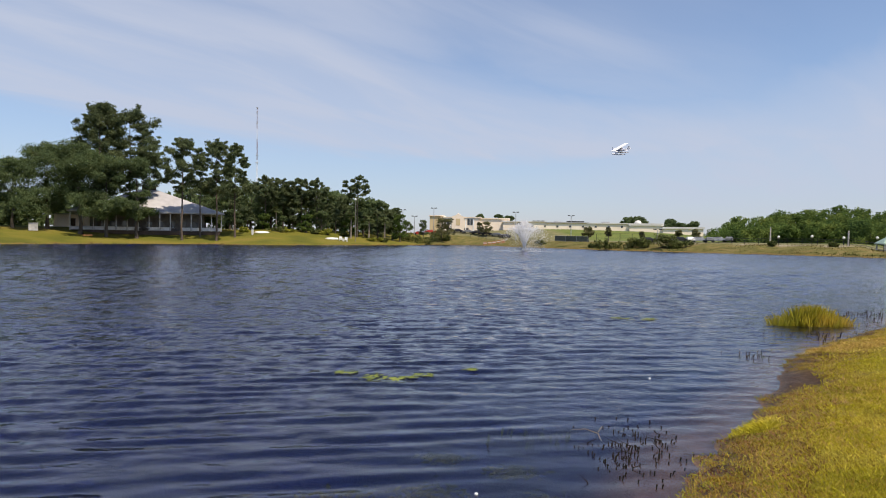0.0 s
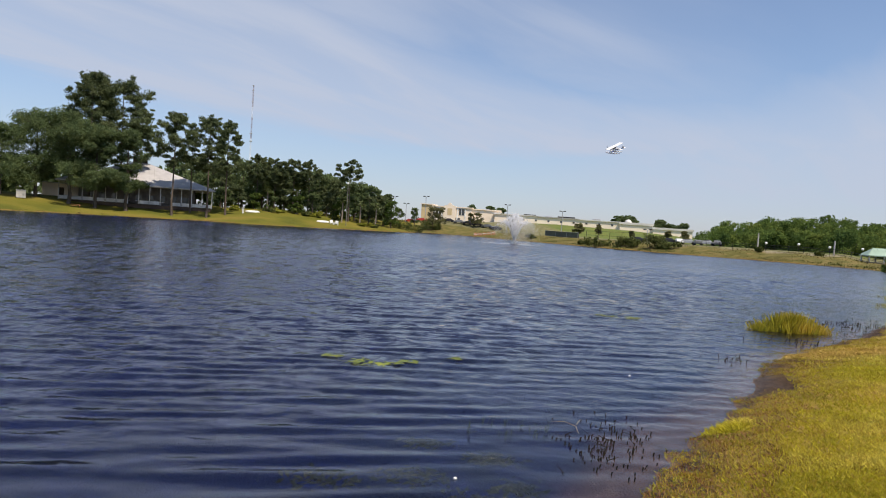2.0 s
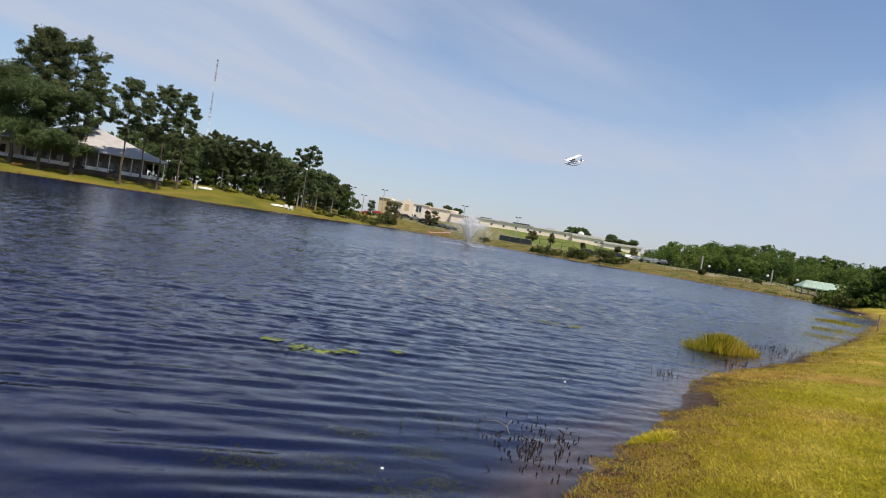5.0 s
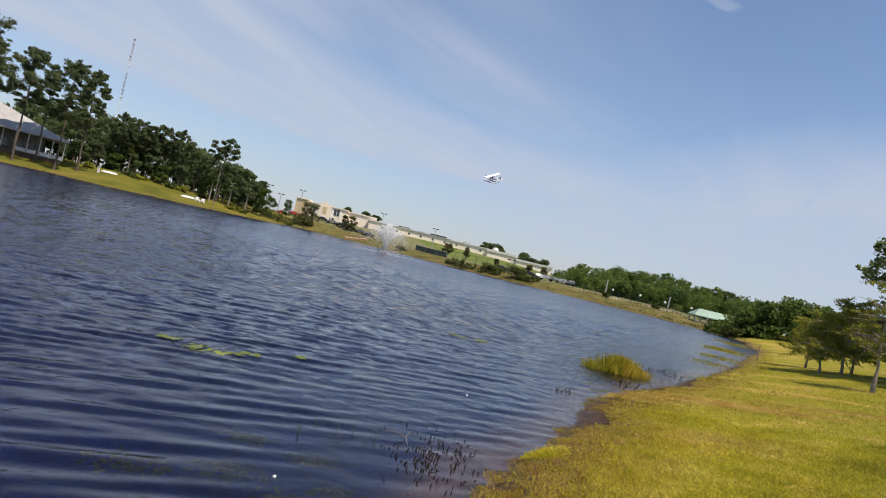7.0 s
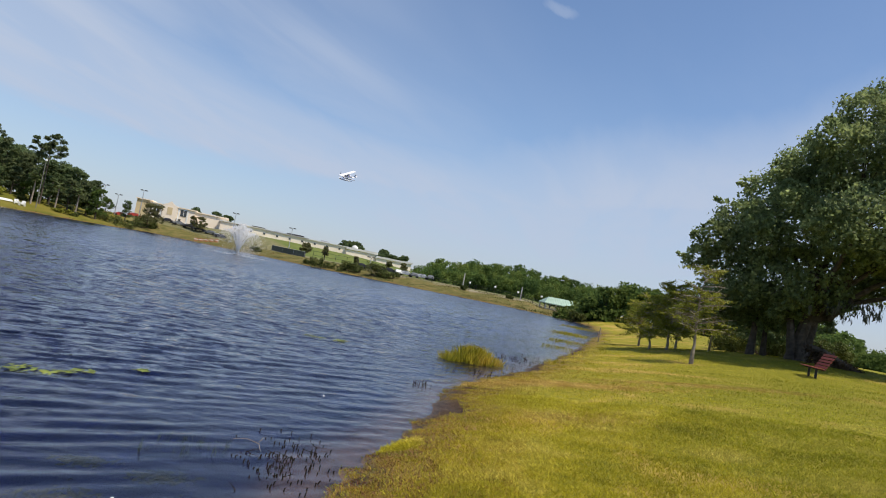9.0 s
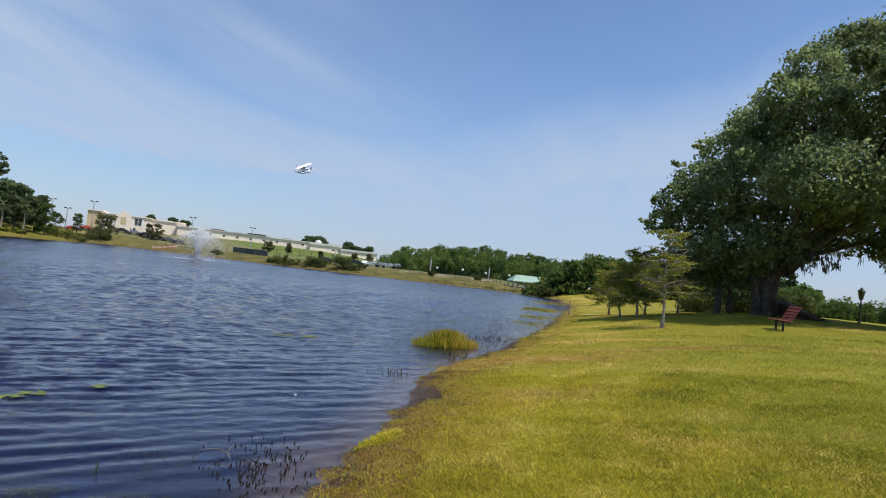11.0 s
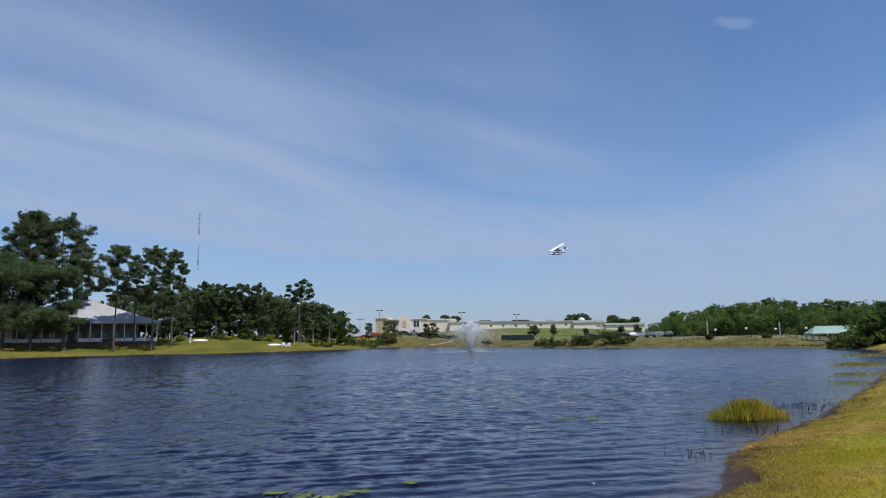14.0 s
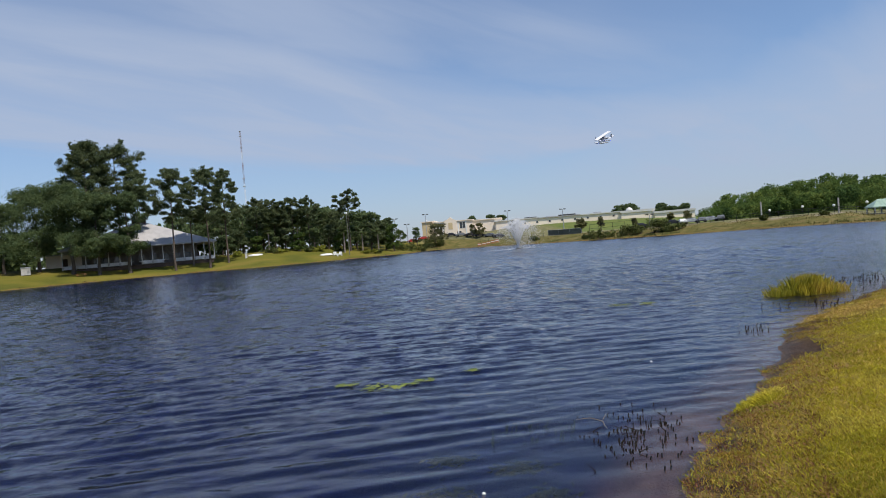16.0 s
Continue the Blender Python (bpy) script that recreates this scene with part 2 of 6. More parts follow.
M_SCREEN = material("dark_windscreen", [(0.10, 0.11, 0.09), (0.15, 0.16, 0.13)], 1.0, 0.9)


def tone(name, base, rough=0.35, metal=0.0):
    return material(name, [tuple(c * 0.9 for c in base), tuple(min(1, c * 1.1) for c in base)], 2.0, rough, metal=metal)


# ---- small mesh helpers ----
def part(name, bm, mat, parent=None, label="", smooth=False):
    me = bpy.data.meshes.new(name)
    bm.to_mesh(me)
    bm.free()
    me.materials.append(mat)
    if smooth:
        me.polygons.foreach_set("use_smooth", [True] * len(me.polygons))
    ob = new(name, me)
    ob.parent = parent
    if label:
        ob["label"] = label
    return ob


def mesh_part(name, verts, faces, mat, parent=None, label=""):
    me = bpy.data.meshes.new(name)
    me.from_pydata([tuple(v) for v in verts], [], faces)
    me.materials.append(mat)
    ob = new(name, me)
    ob.parent = parent
    if label:
        ob["label"] = label
    return ob


def box(bm, x0, x1, y0, y1, z0, z1, bevel=0.0):
    r = bmesh.ops.create_cube(bm, size=1)
    vs = r["verts"]
    for v in vs:
        v.co = Vector(((x0 + x1) / 2 + v.co.x * (x1 - x0), (y0 + y1) / 2 + v.co.y * (y1 - y0), (z0 + z1) / 2 + v.co.z * (z1 - z0)))
    if bevel:
        es = list({e for v in vs for e in v.link_edges})
        bmesh.ops.bevel(bm, geom=es, offset=bevel, segments=1, affect="EDGES")
    return bm


def slab(name, x0, x1, y0, y1, z0, z1, mat, parent, bevel=0.0, label=""):
    return part(name, box(bmesh.new(), x0, x1, y0, y1, z0, z1, bevel), mat, parent, label)


def tube_into(verts, faces, pts, radii, sides=7):
    """A tapered tube through pts, added to lists."""
    start = len(verts)
    pts = [Vector(p) for p in pts]
    for i, p in enumerate(pts):
        a = pts[max(0, i - 1)]
        b = pts[min(len(pts) - 1, i + 1)]
        d = (b - a).normalized()
        u = d.cross(Vector((0.31, 0.95, 0.05)))
        if u.length < 1e-4:
            u = d.cross(Vector((1, 0, 0)))
        u.normalize()
        w = d.cross(u)
        for k in range(sides):
            t = 2 * math.pi * k / sides
            verts.append(p + (u * math.cos(t) + w * math.sin(t)) * radii[i])
    for i in range(len(pts) - 1):
        for k in range(sides):
            a = start + i * sides + k
            b = start + i * sides + (k + 1) % sides
            faces.append((a, b, b + sides, a + sides))
    faces.append(tuple(start + k for k in range(sides))[::-1])
    faces.append(tuple(start + (len(pts) - 1) * sides + k for k in range(sides)))


def tube(name, pts, radii, mat, parent=None, sides=8, label=""):
    v, f = [], []
    tube_into(v, f, pts, radii if isinstance(radii, (list, tuple)) else [radii] * len(pts), sides)
    return mesh_part(name, v, f, mat, parent, label)


def quads_mesh(name, quads, mat, parent=None, label=""):
    """A mesh of loose four-cornered leaves from an array (n, 4, 3)."""
    n = len(quads)
    me = bpy.data.meshes.new(name)
    me.vertices.add(n * 4)
    me.vertices.foreach_set("co", quads.reshape(-1).astype(np.float32))
    me.loops.add(n * 4)
    me.loops.foreach_set("vertex_index", np.arange(n * 4, dtype=np.int32))
    me.polygons.add(n)
    me.polygons.foreach_set("loop_start", np.arange(0, n * 4, 4, dtype=np.int32))
    me.update(calc_edges=True)
    me.materials.append(mat)
    ob = new(name, me)
    ob.parent = parent
    if label:
        ob["label"] = label
    return ob


def leaf_quads(rng, centres, size, aspect=1.6, droop=0.0, skin=None, lie=0.9):
    """Diamond-shaped leaves of about size at the given centres, turned at random or, with skin, lying roughly along those outward directions."""
    n = len(centres)
    d = rng.normal(size=(n, 3))
    d[:, 2] -= droop
    d /= np.linalg.norm(d, axis=1, keepdims=True)
    across = rng.normal(size=(n, 3))
    if skin is not None:
        across /= np.linalg.norm(across, axis=1, keepdims=True)
        across += skin * lie
        d -= across * (np.sum(d * across, axis=1) / np.maximum(np.sum(across * across, axis=1), 1e-6))[:, None]
        d /= np.maximum(np.linalg.norm(d, axis=1, keepdims=True), 1e-6)
    u = np.cross(d, across)
    u /= np.linalg.norm(u, axis=1, keepdims=True)
    s = size * rng.uniform(0.6, 1.4, size=(n, 1))
    a, b = d * s * aspect / 2, u * s / 2
    bend = np.cross(d, u) * s * 0.18
    return np.stack([centres - a, centres + b + bend, centres + a, centres - b + bend], 1)


def blob_points(rng, blobs, n, hollow=0.45, loose=0.22, skins=False):
    """n points spread over ellipsoids (cx, cy, cz, rx, ry, rz), thicker towards their skins, in small knots; with skins also the outward directions."""
    blobs = np.array(blobs, float)
    wts = (blobs[:, 3] * blobs[:, 4] + blobs[:, 3] * blobs[:, 5] + blobs[:, 4] * blobs[:, 5])
    knots = max(12, n // 14)
    pick = rng.choice(len(blobs), size=knots, p=wts / wts.sum())
    d = rng.normal(size=(knots, 3))
    d /= np.linalg.norm(d, axis=1, keepdims=True)
    r = hollow + (1 - hollow) * rng.uniform(size=(knots, 1)) ** 0.6
    k = blobs[pick, :3] + d * r * blobs[pick, 3:6] * rng.uniform(0.85, 1.12, size=(knots, 1))
    own = rng.integers(0, knots, size=n)
    spread = blobs[pick][own][:, 3:6] * loose
    pts = k[own] + np.clip(rng.normal(size=(n, 3)), -1.5, 1.5) * spread
    if not skins:
        return pts
    o = (pts - blobs[pick, :3][own]) / blobs[pick, 3:6][own]
    return pts, o / np.maximum(np.linalg.norm(o, axis=1, keepdims=True), 1e-6)


# ---- the lie of the land ----
EYE_Z = 2.3


def polar(az, d):
    return d * math.sin(radians(az)), d * math.cos(radians(az))


FAR_SHORE = [(-75, 130), (-50, 138), (-42, 146), (-36, 158), (-31, 170), (-26, 178), (-20, 178), (-15.5, 168), (-10.5, 178), (-6, 188), (-3, 196), (-1.8, 204),
             (-1.4, 222), (0.2, 232), (2, 226), (7, 186), (12, 160), (16.5, 147), (21, 138), (27, 131), (33, 125), (36.2, 112), (38.4, 100)]
NEAR_SHORE = [(59.0, 72.0), (46.6, 56.2), (32.4, 39.6), (22.7, 28.5), (15.7, 21.2), (11.1, 16.4), (8.3, 14.0), (6.8, 12.3), (5.9, 11.0), (5.55, 10.4), (4.6, 9.05),
              (3.72, 7.95), (3.07, 7.2), (2.35, 6.0), (1.7, 4.7), (1.0, 3.6), (0.0, 2.5), (-1.6, 1.5), (-4.5, 0.2), (-12, -3), (-35, -8), (-80, -5)]
SHORE = np.array([polar(a, d) for a, d in FAR_SHORE] + NEAR_SHORE)


def shore_distance(x, y):
    """Metres from the waterline, positive on land."""
    x, y = np.asarray(x, float), np.asarray(y, float)
    best = np.full(x.shape, 1e9)
    inside = np.zeros(x.shape, bool)
    for (ax, ay), (bx, by) in zip(SHORE, np.roll(SHORE, -1, axis=0)):
        ex, ey = bx - ax, by - ay
        t = np.clip(((x - ax) * ex + (y - ay) * ey) / (ex * ex + ey * ey), 0, 1)
        best = np.minimum(best, np.hypot(x - ax - t * ex, y - ay - t * ey))
        cross = (ay > y) != (by > y)
        with np.errstate(divide="ignore", invalid="ignore"):
            inside ^= cross & (x < (bx - ax) * (y - ay) / (by - ay) + ax)
    return np.where(inside, -best, best)


def ease(a, b, v):
    t = np.clip((v - a) / (b - a), 0, 1)
    return t * t * (3 - 2 * t)


def wavy(x, y, scale, seed):
    """Cheap smooth unevenness, about -1 to 1."""
    r = np.random.default_rng(seed)
    out = 0
    for _ in range(7):
        a, p, k = r.uniform(0, 2 * math.pi), r.uniform(0, 2 * math.pi), r.uniform(0.6, 1.8) / scale
        out = out + np.sin((x * math.cos(a) + y * math.sin(a)) * k * 2 * math.pi + p)
    return out / 4.5


# front line of the long building across the water, and the way it backs
BUILD_A, BUILD_B = polar(-1.3, 268.0), polar(22.2, 276.0)
_len = math.hypot(BUILD_B[0] - BUILD_A[0], BUILD_B[1] - BUILD_A[1])
BUILD_N = (-(BUILD_B[1] - BUILD_A[1]) / _len, (BUILD_B[0] - BUILD_A[0]) / _len)


def land(x, y):
    """Height of the ground, and the shares of near lawn, far lawn and far bank."""
    x, y = np.asarray(x, float), np.asarray(y, float)
    s = shore_distance(x, y)
    near_r = np.hypot(x, y)
    s = s + wavy(x, y, 0.9, 3) * 0.11 + wavy(x, y, 3.2, 4) * 0.12 + np.where(near_r > 60, wavy(x, y, 14, 5) * 1.2, 0)
    az = np.degrees(np.arctan2(x, y))
    lawn = ease(39.6, 37.6, az) * ease(45, 70, near_r)
    left = ease(-0.9, -2.2, az) * lawn
    bank = lawn - left
    near = 1 - lawn
    h_near = 0.08 * ease(0, 0.45, s) + 0.09 * ease(0.4, 1.6, s) + 1.80 * (1 - np.exp(-(np.maximum(s, 0) / 8.5) ** 1.3)) + wavy(x, y, 9, 8) * 0.05 * ease(1, 6, s)
    h_near = h_near - 1.4 * ease(44, 90, x * 0.88 - y * 0.2 + 8) * ease(60, 70, az)
    h_near = h_near + 0.42 * np.exp(-((x - 29.6) ** 2 + (y - 21.0) ** 2) / 42.0) - 0.10 * np.exp(-((x - 22.6) ** 2 + (y - 14.7) ** 2) / 12.0)
    h_left = 0.25 * ease(0, 1.0, s) + 4.5 * ease(-6, 32, s) - 0.38 + wavy(x, y, 22, 9) * 0.12 * ease(2, 12, s)
    h_bank = 0.2 * ease(0, 1.0, s) + 1.55 * ease(0, 13, s) + 0.35 * ease(20, 45, s) + 1.6 * ease(46, 84, s) * (1 - ease(21.5, 24, az)) + wavy(x, y, 8, 10) * 0.12 * ease(1, 6, s)
    ahead = (BUILD_A[0] - x) * BUILD_N[0] + (BUILD_A[1] - y) * BUILD_N[1]
    terrace = np.interp(az, [-2.5, -1.0, 4.0, 7.0, 11.0, 17.3, 21.0, 23.5], [3.6, 5.2, 5.5, 6.4, 6.6, 5.9, 4.9, 3.6])
    h_bank = h_bank + np.maximum(0, terrace - h_bank) * ease(34, 5, ahead) * ease(-3.2, -2.0, az) * ease(24.5, 23, az)
    h_bank = h_bank * (1 - 0.45 * ease(33, 35, az) * ease(60, 30, s))
    h = near * h_near + left * h_left + bank * h_bank
    under = -0.10 - 1.9 * (1 - np.exp(np.minimum(s, 0) / 5.0)) + 0.1 * np.exp(np.minimum(s, 0) / 0.35)
    return np.where(s > 0, h, under), near, left, bank, s


def gz(x, y):
    return float(land(np.array([x]), np.array([y]))[0][0])


def spot(az, d, sink=0.0):
    x, y = polar(az, d)
    return Vector((x, y, gz(x, y) - sink))


def level(d, el):
    return EYE_Z + d * math.tan(radians(el))


# stretches of the near edge where the bank has slipped and bare mud shows: x, y, reach, width from the water
MUD_SHOWS = ((5.5, 10.2, 1.0, 0.62), (12.6, 18.0, 2.6, 0.5), (21.0, 27.0, 4.5, 0.5))

# ground: one sheet, finer near the lens's stand and in the directions that are looked at
azs = np.radians(np.concatenate([np.arange(-44, 70, 0.45), np.arange(70, 316, 3.0)]))
rs = 0.5 * 1.028 ** np.arange(0, 326)
A, R = np.meshgrid(azs, rs)
GX, GY = R * np.sin(A), R * np.cos(A)
GH, G_near, G_left, G_bank, G_s = land(GX.ravel(), GY.ravel())
na, nr = len(azs), len(rs)
verts = np.stack([GX.ravel(), GY.ravel(), GH], 1)
idx = np.arange(na * nr).reshape(nr, na)
nxt = np.roll(idx, -1, axis=1)
quads = np.stack([idx[:-1], idx[1:], nxt[1:], nxt[:-1]], -1).reshape(-1, 4)
me = bpy.data.meshes.new("ground")
me.vertices.add(len(verts) + 1)
me.vertices.foreach_set("co", np.concatenate([verts, [[0, 0, gz(0, 0)]]]).ravel().astype(np.float32))
fan = np.stack([np.full(na, len(verts)), idx[0], nxt[0]], 1)
me.loops.add(len(quads) * 4 + na * 3)
me.loops.foreach_set("vertex_index", np.concatenate([quads[:, ::-1].ravel(), fan[:, ::-1].ravel()]).astype(np.int32))
me.polygons.add(len(quads) + na)
me.polygons.foreach_set("loop_start", np.concatenate([np.arange(len(quads)) * 4, len(quads) * 4 + np.arange(na) * 3]).astype(np.int32))
me.update(calc_edges=True)
me.polygons.foreach_set("use_smooth", [True] * len(me.polygons))
G_path = G_bank * ease(11.8, 12.6, G_s) * ease(16.6, 15.8, G_s) * ease(16, 20, np.degrees(np.arctan2(GX.ravel(), GY.ravel())))
G_bare = np.zeros(len(GH))
for bx, by, br, deep in MUD_SHOWS:
    G_bare = np.maximum(G_bare, ease(br * 1.1, br * 0.75, np.hypot(GX.ravel() - bx, GY.ravel() - by)) * ease(deep + 0.12, deep - 0.12, G_s) * ease(-0.5, 0.0, G_s))
for key, arr in (("far_lawn", G_left), ("far_bank", G_bank), ("shore", G_s), ("bare", G_bare), ("path", G_path)):
    at = me.attributes.new(key, "FLOAT", "POINT")
    at.data.foreach_set("value", np.append(arr, arr[:na].mean()).astype(np.float32))
ground = tagged(new("ground", me), "sunlit mown grass banks sloping to a muddy pond edge", "ground", kind="structure")


def ground_material():
    m = bpy.data.materials.new("lawn_and_mud")
    m.use_nodes = True
    nt = m.node_tree
    n, l = nt.nodes, nt.links
    b = n["Principled BSDF"]
    tc = n.new("ShaderNodeTexCoord")

    def noise(scale, detail=6, dist=0.0):
        t = n.new("ShaderNodeTexNoise")
        t.inputs["Scale"].default_value, t.inputs["Detail"].default_value, t.inputs["Distortion"].default_value = scale, detail, dist
        l.new(tc.outputs["Object"], t.inputs["Vector"])
        return t.outputs["Fac"]

    def ramp(fac, *stops):
        r = n.new("ShaderNodeValToRGB")
        e = r.color_ramp.elements
        while len(e) < len(stops):
            e.new(0.5)
        for i, (p, c) in enumerate(stops):
            e[i].position, e[i].color = p, (*c, 1)
        l.new(fac, r.inputs["Fac"])
        return r.outputs[0]

    def mix(fac, a, bb):
        x = n.new("ShaderNodeMix")
        x.data_type = "RGBA"
        l.new(fac, x.inputs["Factor"])
        l.new(a, x.inputs["A"])
        l.new(bb, x.inputs["B"])
        return x.outputs["Result"]

    def rng(v, a, c, lo=0.0, hi=1.0):
        x = n.new("ShaderNodeMapRange")
        x.interpolation_type = "SMOOTHSTEP"
        for key, val in (("From Min", a), ("From Max", c), ("To Min", lo), ("To Max", hi)):
            x.inputs[key].default_value = val
        l.new(v, x.inputs["Value"])
        return x.outputs[0]

    def add(op, a, bb):
        x = n.new("ShaderNodeMath")
        x.operation = op
        for i, v in enumerate((a, bb)):
            if isinstance(v, (int, float)):
                x.inputs[i].default_value = v
            else:
                l.new(v, x.inputs[i])
        return x.outputs[0]

    def attr(key):
        x = n.new("ShaderNodeAttribute")
        x.attribute_name = key
        return x.outputs["Fac"]

    s = attr("shore")
    lawn = ramp(noise(9, 8), (0.30, (0.13, 0.125, 0.010)), (0.5, (0.24, 0.215, 0.016)), (0.72, (0.35, 0.28, 0.04)))
    dry = ramp(noise(5, 8), (0.3, (0.30, 0.20, 0.035)), (0.7, (0.50, 0.36, 0.10)))
    lawn = mix(rng(noise(0.34, 5, 0.6), 0.50, 0.64), lawn, dry)
    lush = ramp(noise(7, 8), (0.3, (0.11, 0.125, 0.010)), (0.7, (0.22, 0.21, 0.018)))
    lawn = mix(rng(noise(0.16, 3), 0.50, 0.66, 0, 0.25), lawn, lush)
    lawn = mix(rng(s, 3.0, 10.0, 0, 0.5), lawn, lush)
    far = ramp(noise(0.09, 10), (0.28, (0.065, 0.078, 0.012)), (0.5, (0.125, 0.118, 0.016)), (0.72, (0.18, 0.145, 0.03)))
    rough_bank = ramp(noise(0.5, 8), (0.28, (0.075, 0.078, 0.016)), (0.5, (0.125, 0.112, 0.032)), (0.72, (0.20, 0.15, 0.06)))
    slope = ramp(noise(0.2, 6), (0.3, (0.085, 0.12, 0.03)), (0.7, (0.14, 0.16, 0.04)))
    lot = ramp(noise(0.8, 4), (0.3, (0.11, 0.115, 0.05)), (0.7, (0.20, 0.18, 0.09)))
    path = ramp(noise(0.9, 5), (0.3, (0.24, 0.205, 0.155)), (0.7, (0.36, 0.31, 0.24)))
    bank = mix(rng(s, 14, 17), rough_bank, lot)
    bank = mix(attr("path"), bank, path)
    bank = mix(rng(s, 40, 46), bank, slope)
    col = mix(attr("far_lawn"), lawn, far)
    col = mix(attr("far_bank"), col, bank)
    mud = ramp(noise(6, 8), (0.3, (0.030, 0.019, 0.012)), (0.55, (0.070, 0.042, 0.025)), (0.75, (0.12, 0.078, 0.045)))
    # deep bed painted near-black blue in place of the water's own scattered light
    depth_tint = ramp(noise(2.0, 6), (0.3, (0.001, 0.005, 0.060)), (0.7, (0.002, 0.007, 0.085)))
    sand = ramp(noise(4, 6), (0.3, (0.17, 0.092, 0.064)), (0.7, (0.28, 0.165, 0.12)))
    edge = add("ADD", s, rng(noise(1.6, 5, 0.5), 0.3, 0.7, -0.30, 0.30))
    bed = mix(rng(s, -0.1, -1.2), sand, depth_tint)
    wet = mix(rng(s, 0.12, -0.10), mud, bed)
    straw = ramp(noise(12, 6), (0.3, (0.13, 0.085, 0.02)), (0.7, (0.25, 0.17, 0.05)))
    col = mix(rng(edge, 1.9, 0.4), col, straw)
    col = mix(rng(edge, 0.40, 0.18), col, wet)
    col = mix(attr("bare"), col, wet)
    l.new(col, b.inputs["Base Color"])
    b.inputs["Specular IOR Level"].default_value = 0.15
    l.new(rng(s, 0.1, 0.5, 0.45, 0.95), b.inputs["Roughness"])
    bp = n.new("ShaderNodeBump")
    bp.inputs["Strength"].default_value, bp.inputs["Distance"].default_value = 1.0, 0.04
    l.new(noise(38, 4), bp.inputs["Height"])
    l.new(bp.outputs[0], b.inputs["Normal"])
    return m


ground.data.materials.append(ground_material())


# water
def water_material():
    m = bpy.data.materials.new("pond_water")
    m.use_nodes = True
    nt = m.node_tree
    n, l = nt.nodes, nt.links
    b = n["Principled BSDF"]
    b.inputs["Base Color"].default_value = (0.72, 0.73, 0.76, 1)
    b.inputs["IOR"].default_value = 1.36
    b.inputs["Transmission Weight"].default_value = 1.0
    tc = n.new("ShaderNodeTexCoord")

    def mapped(turn, sx, sy):
        mp = n.new("ShaderNodeMapping")
        mp.inputs["Rotation"].default_value = (0, 0, radians(turn))
        mp.inputs["Scale"].default_value = (sx, sy, 1)
        l.new(tc.outputs["Object"], mp.inputs["Vector"])
        return mp.outputs[0]

    def noise(turn, sx, sy, detail, dist=0.0):
        t = n.new("ShaderNodeTexNoise")
        t.inputs["Scale"].default_value, t.inputs["Detail"].default_value, t.inputs["Distortion"].default_value = 1.0, detail, dist
        t.inputs["Roughness"].default_value = 0.5
        l.new(mapped(turn, sx, sy), t.inputs["Vector"])
        return t.outputs["Fac"]

    # the sheltered water by the near edge is smoother
    reach = n.new("ShaderNodeVectorMath")
    reach.operation = "LENGTH"
    l.new(tc.outputs["Object"], reach.inputs[0])
    calm = n.new("ShaderNodeMapRange")
    calm.inputs["From Min"].default_value, calm.inputs["From Max"].default_value = 6.0, 20.0
    calm.inputs["To Min"].default_value, calm.inputs["To Max"].default_value = 0.12, 0.8
    l.new(reach.outputs["Value"], calm.inputs["Value"])
    near_only = n.new("ShaderNodeMapRange")
    for key, val in (("From Min", 22.0), ("From Max", 70.0), ("To Min", 1.0), ("To Max", 0.0)):
        near_only.inputs[key].default_value = val
    l.new(reach.outputs["Value"], near_only.inputs["Value"])
    relief = n.new("ShaderNodeMath")
    relief.operation = "MULTIPLY"
    l.new(calm.outputs[0], relief.inputs[0])
    l.new(near_only.outputs[0], relief.inputs[1])
    last = None
    for src, dist in ((noise(6, 2.9, 4.1, 2, 0.3), 0.068), (noise(12, 6.0, 9.0, 2), 0.014)):
        bp = n.new("ShaderNodeBump")
        bp.inputs["Strength"].default_value, bp.inputs["Distance"].default_value = 1.0, dist
        l.new(src, bp.inputs["Height"])
        l.new(relief.outputs[0], bp.inputs["Strength"])
        if last:
            l.new(last, bp.inputs["Normal"])
        last = bp.outputs[0]
    # short-crested chop further out: slopes given straight to the normal, coarser with distance
    def span(lo, hi, from_val, to_val):
        x = n.new("ShaderNodeMapRange")
        x.interpolation_type = "SMOOTHSTEP"
        for key, val in (("From Min", lo), ("From Max", hi), ("To Min", from_val), ("To Max", to_val)):
            x.inputs[key].default_value = val
        l.new(reach.outputs["Value"], x.inputs["Value"])
        return x.outputs[0]

    tilt = None
    for turn, sx, sy, shift, steep, come, gone in ((10, 5.2, 4.6, 13.0, 0.34, (4, 9), (14, 32)), (4, 2.5, 2.2, 0.0, 0.56, (5, 12), (40, 90)), (-8, 2.0, 0.75, 31.0, 0.42, (14, 32), (90, 170)), (3, 1.1, 0.25, 57.0, 0.30, (60, 130), (300, 400))):
        mp = n.new("ShaderNodeMapping")
        mp.inputs["Rotation"].default_value = (0, 0, radians(turn))
        mp.inputs["Scale"].default_value = (sx, sy, 1)
        mp.inputs["Location"].default_value = (shift, shift, 0)
        l.new(tc.outputs["Object"], mp.inputs["Vector"])
        t = n.new("ShaderNodeTexNoise")
        t.inputs["Scale"].default_value, t.inputs["Detail"].default_value = 1.0, 2
        l.new(mp.outputs[0], t.inputs["Vector"])
        sub = n.new("ShaderNodeVectorMath")
        sub.operation = "SUBTRACT"
        l.new(t.outputs["Color"], sub.inputs[0])
        sub.inputs[1].default_value = (0.5, 0.545, 0.5)
        mul = n.new("ShaderNodeVectorMath")
        mul.operation = "MULTIPLY"
        l.new(sub.outputs[0], mul.inputs[0])
